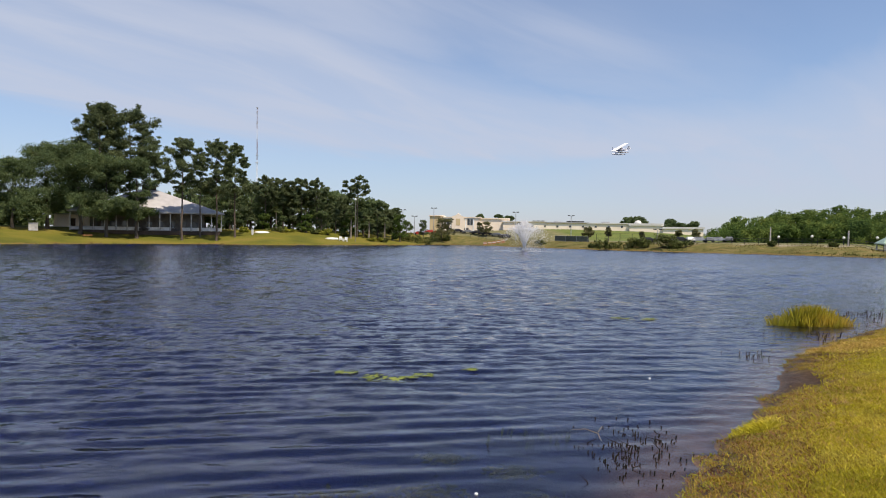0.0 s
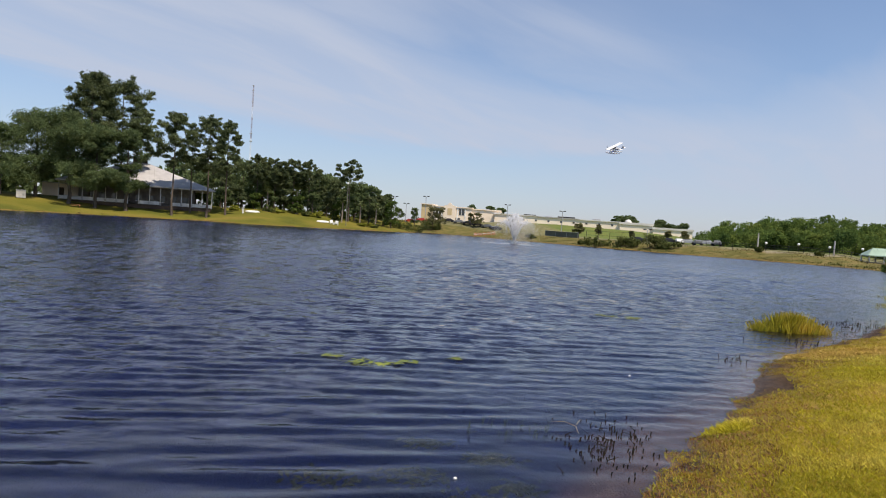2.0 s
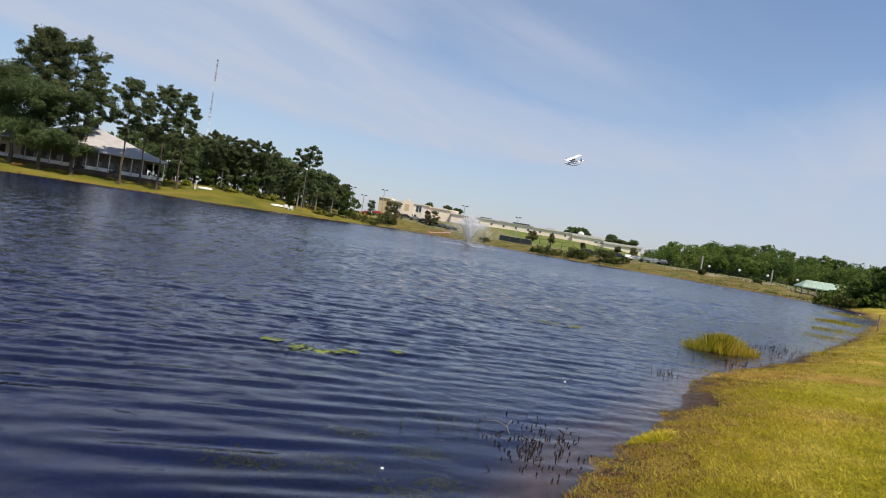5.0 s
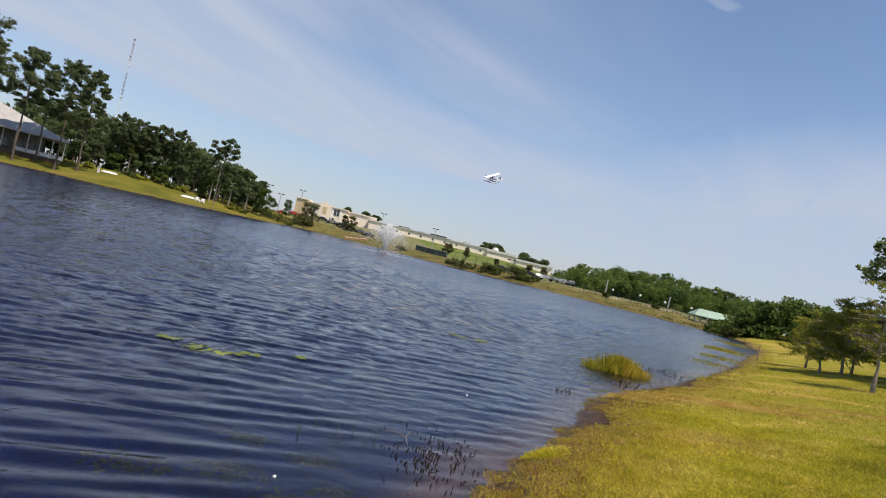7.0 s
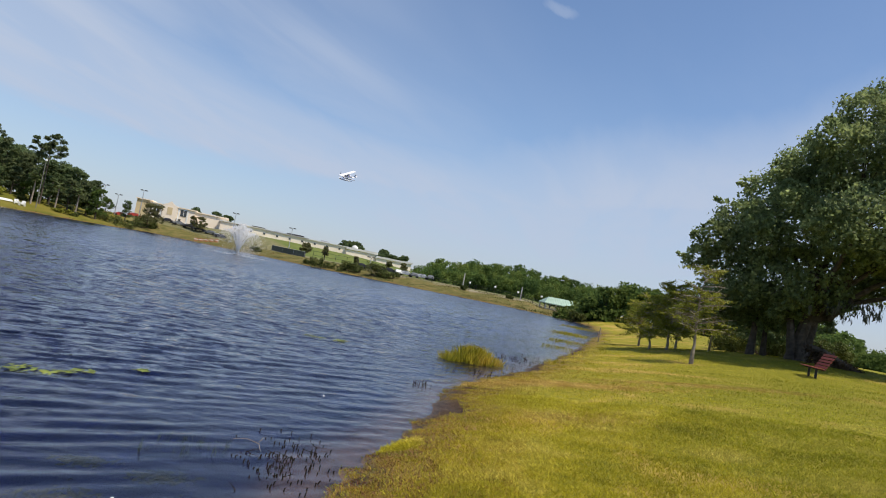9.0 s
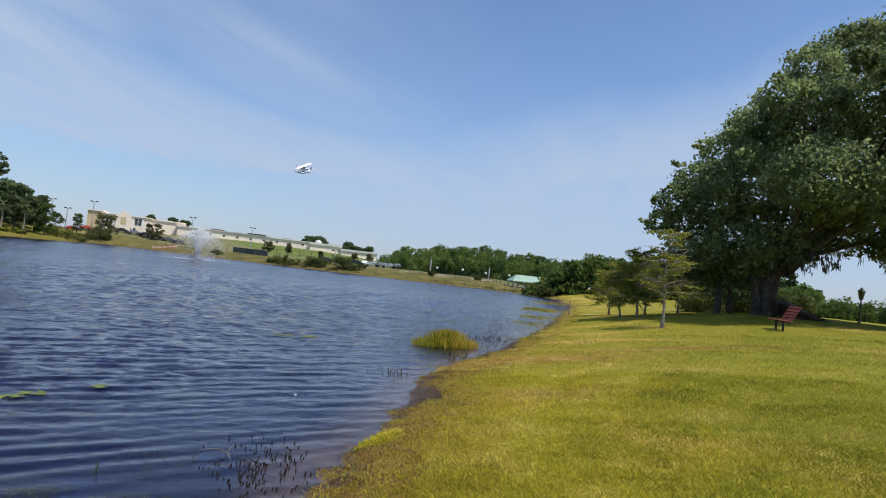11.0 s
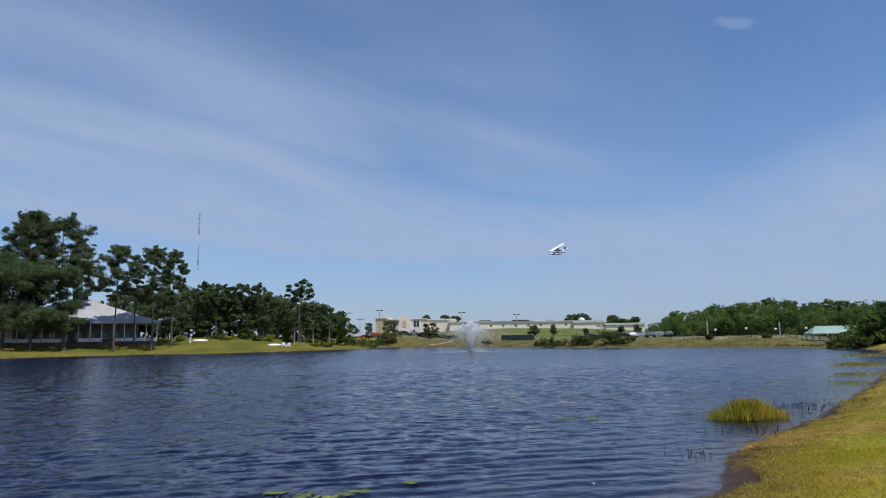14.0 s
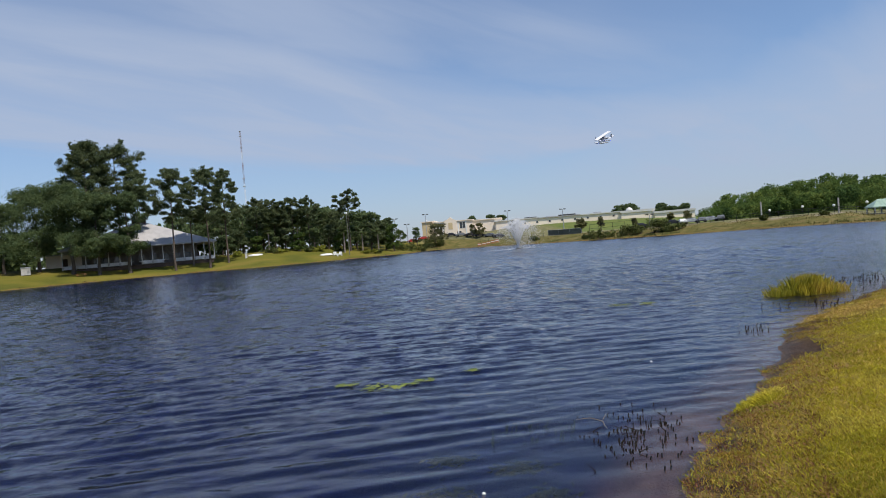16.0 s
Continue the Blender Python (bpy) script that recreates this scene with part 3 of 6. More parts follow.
        mul.inputs[1].default_value = (steep * 0.36, steep, 0.0)
        for fade in (span(*come, 0.0, 1.0), span(*gone, 1.0, 0.0)):
            sc = n.new("ShaderNodeVectorMath")
            sc.operation = "SCALE"
            l.new(mul.outputs[0], sc.inputs[0])
            l.new(fade, sc.inputs["Scale"])
            mul = sc
        if tilt is None:
            tilt = mul.outputs[0]
        else:
            ad = n.new("ShaderNodeVectorMath")
            ad.operation = "ADD"
            l.new(tilt, ad.inputs[0])
            l.new(mul.outputs[0], ad.inputs[1])
            tilt = ad.outputs[0]
    # calmer in the lee of the near bank
    lee = n.new("ShaderNodeAttribute")
    lee.attribute_name = "open_water"
    lee_share = n.new("ShaderNodeMapRange")
    lee_share.inputs["To Min"].default_value, lee_share.inputs["To Max"].default_value = 0.2, 1.0
    l.new(lee.outputs["Fac"], lee_share.inputs["Value"])
    sc = n.new("ShaderNodeVectorMath")
    sc.operation = "SCALE"
    l.new(tilt, sc.inputs[0])
    l.new(lee_share.outputs[0], sc.inputs["Scale"])
    tilt = sc.outputs[0]
    # past there the ripples are too fine to tell apart and blur the reflection instead
    l.new(span(12.0, 90.0, 0.05, 0.22), b.inputs["Roughness"])
    ad = n.new("ShaderNodeVectorMath")
    ad.operation = "ADD"
    l.new(last, ad.inputs[0])
    l.new(tilt, ad.inputs[1])
    nm = n.new("ShaderNodeVectorMath")
    nm.operation = "NORMALIZE"
    l.new(ad.outputs[0], nm.inputs[0])
    l.new(nm.outputs[0], b.inputs["Normal"])
    return m


def swell(x, y, r, s):
    """Height of the small waves: longer ones further out, calmer along the near edge."""
    g = np.random.default_rng(21)
    out = np.zeros_like(x)
    for i in range(11):
        lam = 0.34 * 1.45 ** i
        share = ease(lam * 13, lam * 24, r) if i > 1 else np.ones_like(r)
        share = share * (1 - ease(lam * (28 if i < 2 else 40), lam * (50 if i < 2 else 85), r))
        for _ in range(7):
            a = radians(g.normal(97, (6, 9, 26, 36)[min(i, 3)]))
            k = 2 * math.pi / (lam * g.uniform(0.75, 1.35))
            p = g.uniform(0, 2 * math.pi)
            kx, ky = math.cos(a) * k, math.sin(a) * k
            warp = 0.5 * np.sin(x * g.uniform(0.1, 0.35) / lam + y * g.uniform(0.1, 0.3) / lam + p * 2)
            out += share * (0.053 if i < 2 else 0.040) / k * np.sin(x * kx + y * ky + p + warp)
    gust = 0.8 + 0.35 * wavy(x, y, 26, 33)
    return out * gust * (0.4 + 0.6 * ease(0.3, 6, -s)) * (1 - 0.55 * ease(10, 26, r) - 0.25 * ease(30, 80, r))


w_az = np.radians(np.concatenate([np.arange(-100, -42, 4.0), np.arange(-42, 50, 0.33), np.arange(50, 110, 4.0)]))
w_r = 1.5 * 1.0065 ** np.arange(0, 816)
WA, WR = np.meshgrid(w_az, w_r)
WX, WY = (WR * np.sin(WA)).ravel(), (WR * np.cos(WA)).ravel()
W_s = shore_distance(WX, WY)
WZ = swell(WX, WY, WR.ravel(), W_s)
wi = np.arange(len(WX)).reshape(WA.shape)
wq = np.stack([wi[:-1, :-1], wi[:-1, 1:], wi[1:, 1:], wi[1:, :-1]], -1).reshape(-1, 4)
wq = wq[(W_s[wq] < 6).any(axis=1)]
used, wq2 = np.unique(wq, return_inverse=True)
me = bpy.data.meshes.new("water")
me.vertices.add(len(used))
me.vertices.foreach_set("co", np.stack([WX, WY, WZ], 1)[used].ravel().astype(np.float32))
me.loops.add(len(wq) * 4)
me.loops.foreach_set("vertex_index", wq2.ravel().astype(np.int32))
me.polygons.add(len(wq))
me.polygons.foreach_set("loop_start", (np.arange(len(wq)) * 4).astype(np.int32))
me.update(calc_edges=True)
me.polygons.foreach_set("use_smooth", [True] * len(me.polygons))
shelter = me.attributes.new("open_water", "FLOAT", "POINT")
shelter.data.foreach_set("value", ease(1.0, 7.0, -W_s[used]).astype(np.float32))
me.materials.append(water_material())
water = tagged(new("water", me), "dark blue rippled pond water reflecting sky and trees", "water", kind="structure")


# ---- trees ----
DENSER, FINER = 1.35, 0.74


def limbs(rng, base_r, height, lean, fork_at, reach, count, sides=8):
    """A tapered trunk with limbs that leave it above fork_at; returns vertices, faces and limb tips."""
    v, f, tips = [], [], []
    steps = 7
    pts = [Vector((lean[0] * (i / steps) ** 1.3 * height + rng.normal() * base_r * 0.25 * (i > 0), lean[1] * (i / steps) * height + rng.normal() * base_r * 0.25 * (i > 0), height * i / steps - (0.35 if i == 0 else 0))) for i in range(steps + 1)]
    rad = [base_r * (1.35 if i == 0 else 1.0) * (1 - 0.82 * i / steps) for i in range(steps + 1)]
    tube_into(v, f, pts, rad, sides)
    tips.append(pts[-1])
    for j in range(count):
        t = fork_at + (1 - fork_at) * (j + rng.uniform(0, 0.8)) / count
        k = min(steps - 1, int(t * steps))
        p = pts[k].lerp(pts[k + 1], t * steps - k)
        a = j * 2.4 + rng.uniform(-0.5, 0.5)
        ln = reach * rng.uniform(0.6, 1.1) * (1.15 - 0.6 * t)
        out = Vector((math.cos(a), math.sin(a), 0))
        r0 = base_r * (1 - 0.8 * t) * 0.55
        q = [p, p + out * ln * 0.35 + Vector((0, 0, ln * 0.18)), p + out * ln * 0.7 + Vector((rng.normal() * 0.1 * ln, rng.normal() * 0.1 * ln, ln * 0.36)), p + out * ln + Vector((0, 0, ln * rng.uniform(0.25, 0.6)))]
        tube_into(v, f, q, [r0, r0 * 0.7, r0 * 0.45, r0 * 0.15], 5)
        tips.append(q[-1])
        for b in range(2):
            c = q[1 + b]
            e = c + Vector((rng.normal(), rng.normal(), rng.uniform(0.1, 0.9))) * ln * 0.35
            tube_into(v, f, [c, c.lerp(e, 0.5) + Vector((0, 0, 0.06 * ln)), e], [r0 * 0.35, r0 * 0.22, r0 * 0.06], 4)
            tips.append(e)
    return v, f, tips


def tree(name, at, seed, height, trunk_r, blobs, leaves, size, leaf_mat, bark, label, category="tree", group="", lean=(0, 0), fork=0.45, reach=3.0, count=8, trunk_h=None, hollow=0.45, aspect=1.6, droop=0.0, loose=0.22):
    """A tapered trunk with limbs and a crown of many small leaves round the given ellipsoids."""
    rng = np.random.default_rng(seed)
    root = tagged(new(name), label, category, group)
    root.location = at
    v, f, tips = limbs(rng, trunk_r, trunk_h or height * 0.85, lean, fork, reach, count)
    mesh_part("trunk", v, f, bark, root)
    pts, skin = blob_points(rng, blobs, int(leaves * DENSER), hollow, loose, skins=True)
    up = pts[:, 2] > 0.15
    quads_mesh("crown", leaf_quads(rng, pts[up], size * FINER, aspect, droop, skin[up]), leaf_mat, root)
    return root


def oak_blobs(rng, w, h, low, n):
    """A broad rounded crown of uneven lobes, w wide, from low to h."""
    out = []
    for i in range(n):
        a, k = rng.uniform(0, 2 * math.pi), math.sqrt(rng.uniform(0, 1))
        zt = rng.uniform(0, 1) if i > 4 else rng.uniform(0.9, 1.02)
        rad = w / 2 * (1 - 0.55 * zt ** 2) * k * 0.8
        r = w * rng.uniform(0.085, 0.165)
        out.append((rad * math.cos(a), rad * math.sin(a), low + (h - low) * (0.12 + 0.76 * zt), r, r, r * rng.uniform(0.55, 0.8)))
    return out


def pine_blobs(rng, w, h, low, n):
    """Separate flat tufts, with sky between them, narrower to the top."""
    out = []
    for i in range(n):
        t = (i + rng.uniform(0, 0.8)) / n
        z = low + (h - low) * (0.08 + 0.88 * t)
        k = w / 2 * (0.55 + 0.45 * math.sin(math.pi * min(1, 0.25 + 0.75 * t))) * rng.uniform(0.35, 1.0)
        if t > 0.85:
            k *= 0.45
        a = i * 2.39996 + rng.uniform(-0.5, 0.5)
        r = w * rng.uniform(0.06, 0.115)
        out.append((k * math.cos(a), k * math.sin(a), z, r * 1.1, r * 1.1, r * rng.uniform(0.5, 0.75)))
        # lighter tufts up and out from the bough's end
        for _ in range(2):
            q = r * rng.uniform(0.4, 0.65)
            b = a + rng.normal() * 0.5
            out.append((k * math.cos(a) + r * math.cos(b) * 1.3, k * math.sin(a) + r * math.sin(b) * 1.3, z + rng.uniform(-0.5, 1.1) * r, q * 1.1, q * 1.1, q * rng.uniform(0.6, 0.9)))
    return out


OAK_FAR = "dark green spreading live oak on the far lawn"
PINE_FAR = "tall slash pine with bare trunk and tufted crown"


def far_oak(az, d, w, top_el, low, seed, leaf=M_OAK_LEAF, label=OAK_FAR, leaves=17000, name="oak_tree", size=0.33, n=36, group="far lawn oaks"):
    rng = np.random.default_rng(seed + 900)
    p = spot(az, d, 0.1)
    h = level(d, top_el) - p.z
    return tree(name, p, seed, h, 0.014 * h + 0.1, oak_blobs(rng, w, h, low, n), leaves, size, leaf, M_BARK, label, group=group, fork=0.3, reach=w * 0.4, trunk_h=h * 0.8)


def far_pine(az, d, w, top_el, low_share, seed, n=22, leaves=8000, label=PINE_FAR, lean=(0, 0), size=0.27, group="far lawn pines"):
    rng = np.random.default_rng(seed + 500)
    p = spot(az, d, 0.1)
    h = level(d, top_el) - p.z
    blobs = [(b[0] + lean[0] * h * 0.9, b[1], *b[2:]) for b in pine_blobs(rng, w, h, h * low_share, n)]
    return tree("pine_tree", p, seed, h, 0.0075 * h + 0.07, blobs, leaves, size, M_PINE_LEAF, M_PINE_BARK, label, group=group, fork=low_share, reach=w * 0.42, count=16, trunk_h=h * 0.95, hollow=0.1, aspect=2.8, lean=lean, loose=0.42)


far_oak(-36.6, 196, 14, 6.2, 2.0, 1)
far_oak(-34.2, 190, 18, 6.0, 1.0, 2)
far_oak(-32.0, 192, 18, 7.2, 2.6, 3, leaves=21000)
far_oak(-29.8, 188, 19, 7.4, 3.0, 4, leaves=21000)
far_oak(-28.0, 186, 16, 6.4, 3.2, 5, leaves=21000)
far_oak(-25.8, 187, 12.5, 6.6, 2.2, 6, leaves=15000)
far_oak(-38.6, 200, 16, 5.2, 2.0, 7)
far_pine(-28.5, 196, 14, 10.3, 0.46, 11, n=62, leaves=24000)
far_pine(-26.3, 198, 14, 10.0, 0.45, 12, n=54, leaves=20000)
far_pine(-24.9, 200, 9, 8.3, 0.45, 13, n=26, leaves=8500)
far_pine(-22.4, 184, 10, 8.2, 0.42, 14, n=44, leaves=13000)
far_pine(-21.0, 190, 7, 6.6, 0.5, 15, n=20, leaves=4000)
far_pine(-19.7, 184, 11, 8.1, 0.42, 16, n=46, leaves=10500)
far_pine(-18.2, 188, 9, 7.8, 0.42, 17, n=38, leaves=11000)
WOOD_LABEL = "mixed green tree in the wood behind the far lawn"
for i, (az, d, w, el) in enumerate([(-18.6, 214, 13, 4.6), (-16.9, 216, 14, 5.0), (-15.2, 212, 13, 4.8), (-13.6, 216, 13, 4.5), (-12.0, 212, 13, 4.3), (-10.4, 214, 12, 4.3), (-8.9, 212, 12, 3.9), (-7.2, 212, 12, 3.6), (-5.8, 210, 11, 3.4), (-4.6, 208, 9, 2.9), (-20.6, 218, 14, 4.8)]):
    far_oak(az, d, w, el, 0.8, 30 + i, leaf=M_OAK_LEAF if i % 3 else M_PINE_LEAF, label=WOOD_LABEL, size=0.40, leaves=5000, name="broadleaf_tree", group="wood behind the far lawn")
far_oak(-3.9, 204, 6.5, 2.3, 0.4, 48, leaf=M_WOOD_LEAF, label="small rounded green tree at the lawn's end", leaves=2600, name="broadleaf_tree", group="wood behind the far lawn")
for i in range(11):
    far_oak(-18.4 + i * 1.25, 201 + (i * 7) % 5, 6.5, 2.3 + 0.35 * math.sin(i * 2.1), 0.2, 140 + i, leaf=(M_OAK_LEAF, M_PINE_LEAF, M_WOOD_LEAF)[i % 3], label="leafy understorey tree at the wood's edge", leaves=4200, name="broadleaf_tree", size=0.36, n=16, group="wood's edge trees")
for i, (az, d, w, el) in enumerate([(-15.7, 206, 8, 5.25), (-14.2, 208, 8, 5.0), (-12.6, 206, 7.5, 5.1), (-11.3, 206, 8, 5.05), (-13.4, 207, 6, 4.9)]):
    far_pine(az, d, w, el, 0.45, 60 + i, n=24, leaves=7000, size=0.28)
far_pine(-7.75, 200, 9.5, 5.4, 0.66, 70, n=17, leaves=6000, label="slender pine with one flat-topped crown above the wood")


def palm(az, d, h, seed):
    rng = np.random.default_rng(seed)
    p = spot(az, d, 0.1)
    root = tagged(new("palm_tree"), "cabbage palm with pale trunk and drooping fan leaves", "palm", "palms on the far lawn")
    root.location = p
    tube("trunk", [(0, 0, -0.2), (0.1, 0, h * 0.5), (0.05, 0.1, h)], [0.26, 0.2, 0.18], M_PALE_BARK, root)
    q = []
    for k in range(26):
        a, up = rng.uniform(0, 2 * math.pi), rng.uniform(-0.6, 1.0)
        d1 = np.array([math.cos(a), math.sin(a), up])
        d1 /= np.linalg.norm(d1)
        side = np.cross(d1, [0, 0, 1])
        for j in range(7):
            t = (j - 3) / 3
            tip = d1 * 2.3 * (1 - 0.25 * abs(t)) + side * t * 1.0 + np.array([0, 0, -0.5])
            c = np.array([0.05, 0.1, h])
            q.append([c, c + tip * 0.5 + side * 0.10, c + tip, c + tip * 0.5 - side * 0.10])
    quads_mesh("crown", np.array(q), M_PALM_LEAF, root)
    return root


for i, (az, d, h) in enumerate([(-8.3, 197, 7.2), (-6.7, 199, 6.8), (-5.3, 198, 7.0), (-14.8, 200, 6.6), (-12.3, 201, 7.4)]):
    palm(az, d, h, 80 + i)


# far woods to the right: one mass of crowns
def woods(name, spans, seed, mat, label, size, per, depth, crown_r, rows=3, rise=0.12):
    """A belt of many crowns, each row a little higher than the one before it; spans: (az, distance, top elevation) along its front."""
    rng = np.random.default_rng(seed)
    spans = np.array(spans, float)
    pts, skins, tv, tf = [], [], [], []
    az = spans[0, 0]
    while az < spans[-1, 0]:
        d0 = np.interp(az, spans[:, 0], spans[:, 1])
        el = np.interp(az, spans[:, 0], spans[:, 2])
        for row in range(rows):
            d = d0 + depth * row / (rows - 1) + rng.uniform(-2, 2)
            x, y = polar(az + rng.uniform(-0.3, 0.3), d)
            g = gz(x, y)
            top = level(d, el + rng.normal() * 0.13 - rise * (rows - 1 - row)) - g
            r = crown_r * rng.uniform(0.7, 1.25)
            tiers = max(2, min(7 if row == 0 else 2, int(top / r / 0.75)))
            blobs = [(x + rng.normal() * r * 0.4, y + rng.normal() * r * 0.4, g + top - r * 0.7 - k * r * 0.75, r * (0.75 + 0.2 * k) * rng.uniform(0.8, 1.1), r * 0.9, r * rng.uniform(0.55, 0.8)) for k in range(tiers)]
            p, o = blob_points(rng, blobs, int(per * (1.0 if row else 1.7)), 0.6, 0.14, skins=True)
            pts.append(p)
            skins.append(o)
            if row == 0:
                tube_into(tv, tf, [(x, y, g - 0.3), (x, y, g + top * 0.6)], [0.22, 0.1], 5)
        az += math.degrees(crown_r * 0.85 / d0)
    root = tagged(new(name), label, "trees", kind="stuff")
    mesh_part("trunks", tv, tf, M_BARK, root)
    quads_mesh("foliage", leaf_quads(rng, np.concatenate(pts), size, skin=np.concatenate(skins)), mat, root)
    return root


woods("woodland", [(22.8, 250, 0.95), (23.6, 240, 1.2), (24.7, 212, 2.1), (27, 200, 2.35), (29.5, 194, 2.6), (32.5, 188, 2.75), (35, 180, 2.6), (38, 170, 2.5), (40, 160, 2.2)], 7, M_WOOD_LEAF, "belt of dense green woodland behind the far bank", 0.38, 1500, 60, 3.9, rows=5, rise=0.27)
woods("hedgerow", [(37.2, 116, 0.3), (38.2, 113, 0.9), (39.6, 112, 1.8), (41.2, 110, 3.1), (42.0, 110, 3.2), (43.0, 112, 2.9), (45, 115, 2.7), (48, 112, 3.0), (51, 105, 3.2), (55, 92, 3.2), (57.5, 88, 1.6)], 8, M_WOOD_LEAF, "dark green thicket of bushes and trees behind the lawn", 0.32, 950, 12, 2.3)
woods("hedgerow", [(56, 74, 1.8), (57.6, 74, 1.8), (58.7, 72, 1.4), (59.4, 70, 0.75), (60.2, 70, 1.2), (61.6, 68, 1.3), (64, 66, 1.1), (70, 64, 1.5), (76, 62, 1.6)], 9, M_WOOD_LEAF, "low green thicket beyond the lawn's crest", 0.16, 900, 8, 1.5)
woods("woodland", [(-46, 226, 4.2), (-38, 222, 3.2), (-26, 226, 3.2), (-20, 226, 4.3), (-15, 228, 4.5), (-10, 228, 4.2), (-7, 228, 3.6), (-5, 226, 2.8)], 10, M_OAK_LEAF, "dark wood standing behind the far lawn", 0.9, 260, 14, 4.6)


# ---- near oaks on the rise ----
M_DEAD_LEAF = material("dead_leaf", [(0.05, 0.032, 0.02), (0.10, 0.065, 0.04)], 2.0, 0.9, island=0.4, thin=0.1)


def near_oak():
    rng = np.random.default_rng(101)
    d = 36
    p = spot(55.9, d, 0.1)
    root = tagged(new("oak_tree"), "large dark live oak hung with grey moss on the lawn's rise", "tree", "oaks on the rise")
    root.location = p
    ax = Vector((math.cos(radians(55.9)), -math.sin(radians(55.9)), 0))
    ay = Vector((math.sin(radians(55.9)), math.cos(radians(55.9)), 0))

    def place(az, el, off=0.0):
        k = 1 + off / d
        return ax * (d * k * math.tan(radians(az - 55.9))) + ay * off + Vector((0, 0, level(d * k, el) - p.z))

    lobes = [(46.8, 6.6, 1.1), (47.6, 8.4, 1.3), (49.2, 6.8, 1.7), (49.4, 10.2, 1.7), (51.2, 8.6, 2.3), (51.6, 12.4, 2.0), (52.6, 14.6, 1.2), (53.6, 10.2, 2.8), (54.0, 14.6, 2.2), (55.2, 17.0, 1.5),
             (55.8, 12.2, 2.9), (56.9, 19.0, 1.7), (57.4, 15.4, 2.6), (58.6, 11.0, 2.9), (59.6, 19.8, 2.1), (60.4, 15.8, 2.8), (61.6, 9.2, 2.2), (62.6, 20.6, 2.4), (63.4, 14.4, 3.0), (65.8, 18.0, 2.8),
             (66.5, 10.0, 2.8), (50.6, 4.6, 1.8), (53.0, 5.2, 2.0), (55.4, 5.8, 1.8), (57.4, 6.4, 1.7), (60.0, 6.2, 1.5), (63.4, 6.0, 1.5), (69, 13.0, 3.2), (48.6, 4.2, 1.3)]
    blobs = []
    for az, el, r in lobes:
        deep = 2.2 + 4.8 * max(0.0, min(1.0, (az - 55.0) / 8.0))
        off = rng.uniform(-deep, deep * 0.8)
        c = place(az + 0.5, el - 0.35, off)
        r *= 1 + off / d
        blobs.append((c.x, c.y, c.z, r * 0.78, r * 0.85, r * 0.62))
    for bx, by, bz, br, _, _ in list(blobs):
        for _ in range(11):
            o = Vector(rng.normal(size=3)).normalized() * br * rng.uniform(0.88, 1.14)
            q = br * rng.uniform(0.14, 0.32)
            blobs.append((bx + o.x, by + o.y, bz + o.z * 0.85, q * 1.2, q * 1.2, q * 0.7))
    for az, el, r, back in ((61.5, 7.4, 1.4, 1), (63.0, 8.6, 1.6, 0), (60.2, 8.6, 1.5, -1), (64.6, 10.4, 1.8, 1), (58.6, 8.0, 1.4, -1), (65.0, 12.0, 2.2, 3), (67.0, 9.5, 2.4, 2), (69.5, 12.0, 2.8, 2), (72.0, 9.0, 2.6, 3), (74.5, 12.0, 3.0, 4), (71.0, 15.0, 3.0, 1)):
        c = place(az, el, back)
        blobs.append((c.x, c.y, c.z, r, r, r * 0.6))
    # low skirts of leaves hanging round the stems
    for az, el, r, back in ((50.6, 2.6, 1.0, 0.5), (51.6, 3.4, 1.1, 1.0), (52.6, 2.4, 0.9, 1.4), (53.5, 3.4, 1.1, 0.2), (54.4, 2.6, 0.9, 1.2), (55.0, 4.0, 1.0, -0.8), (56.9, 4.4, 0.8, 0.4), (57.8, 4.2, 0.7, -0.6), (51.4, 1.4, 0.8, 2.2), (53.2, 1.2, 0.8, 2.4), (54.2, 1.4, 0.7, 2.0), (49.6, 3.0, 0.9, 0.4), (57.0, 2.4, 0.6, 2.0)):
        c = place(az, el, back)
        blobs.append((c.x, c.y, c.z, r, r, r * 0.95))
    v, f = [], []
    fork = Vector((0, 0, 2.3))
    tube_into(v, f, [(-0.1, 0, -0.5), (-0.1, 0, 0.25), (-0.25, 0.1, 1.1), fork], [0.62, 0.36, 0.30, 0.27], 10)
    tube_into(v, f, [(0.28, 0.1, -0.5), (0.22, 0.1, 0.3), (0.3, 0.0, 1.3), (0.55, 0, 2.4), place(57.3, 3.0, -0.3), place(58.6, 4.6, -0.6)], [0.42, 0.27, 0.23, 0.21, 0.16, 0.07], 9)
    tube_into(v, f, [(-0.6, 0.3, -0.5), (-0.5, 0.25, 0.4), (-0.75, 0.3, 1.7), place(54.0, 5.4, 0.6)], [0.36, 0.22, 0.18, 0.08], 8)
    low = place(52.2, 0.0, 1.0)
    tube_into(v, f, [(low.x, low.y, -0.6), (low.x + 0.1, low.y, 1.2), place(52.0, 6.0, 1.0)], [0.26, 0.15, 0.08], 8)
    sp = place(53.2, 0.0, 2.0)
    tube_into(v, f, [(sp.x, sp.y, -0.6), (sp.x - 0.15, sp.y, 1.2), place(53.3, 5.5, 1.6)], [0.2, 0.12, 0.06], 7)
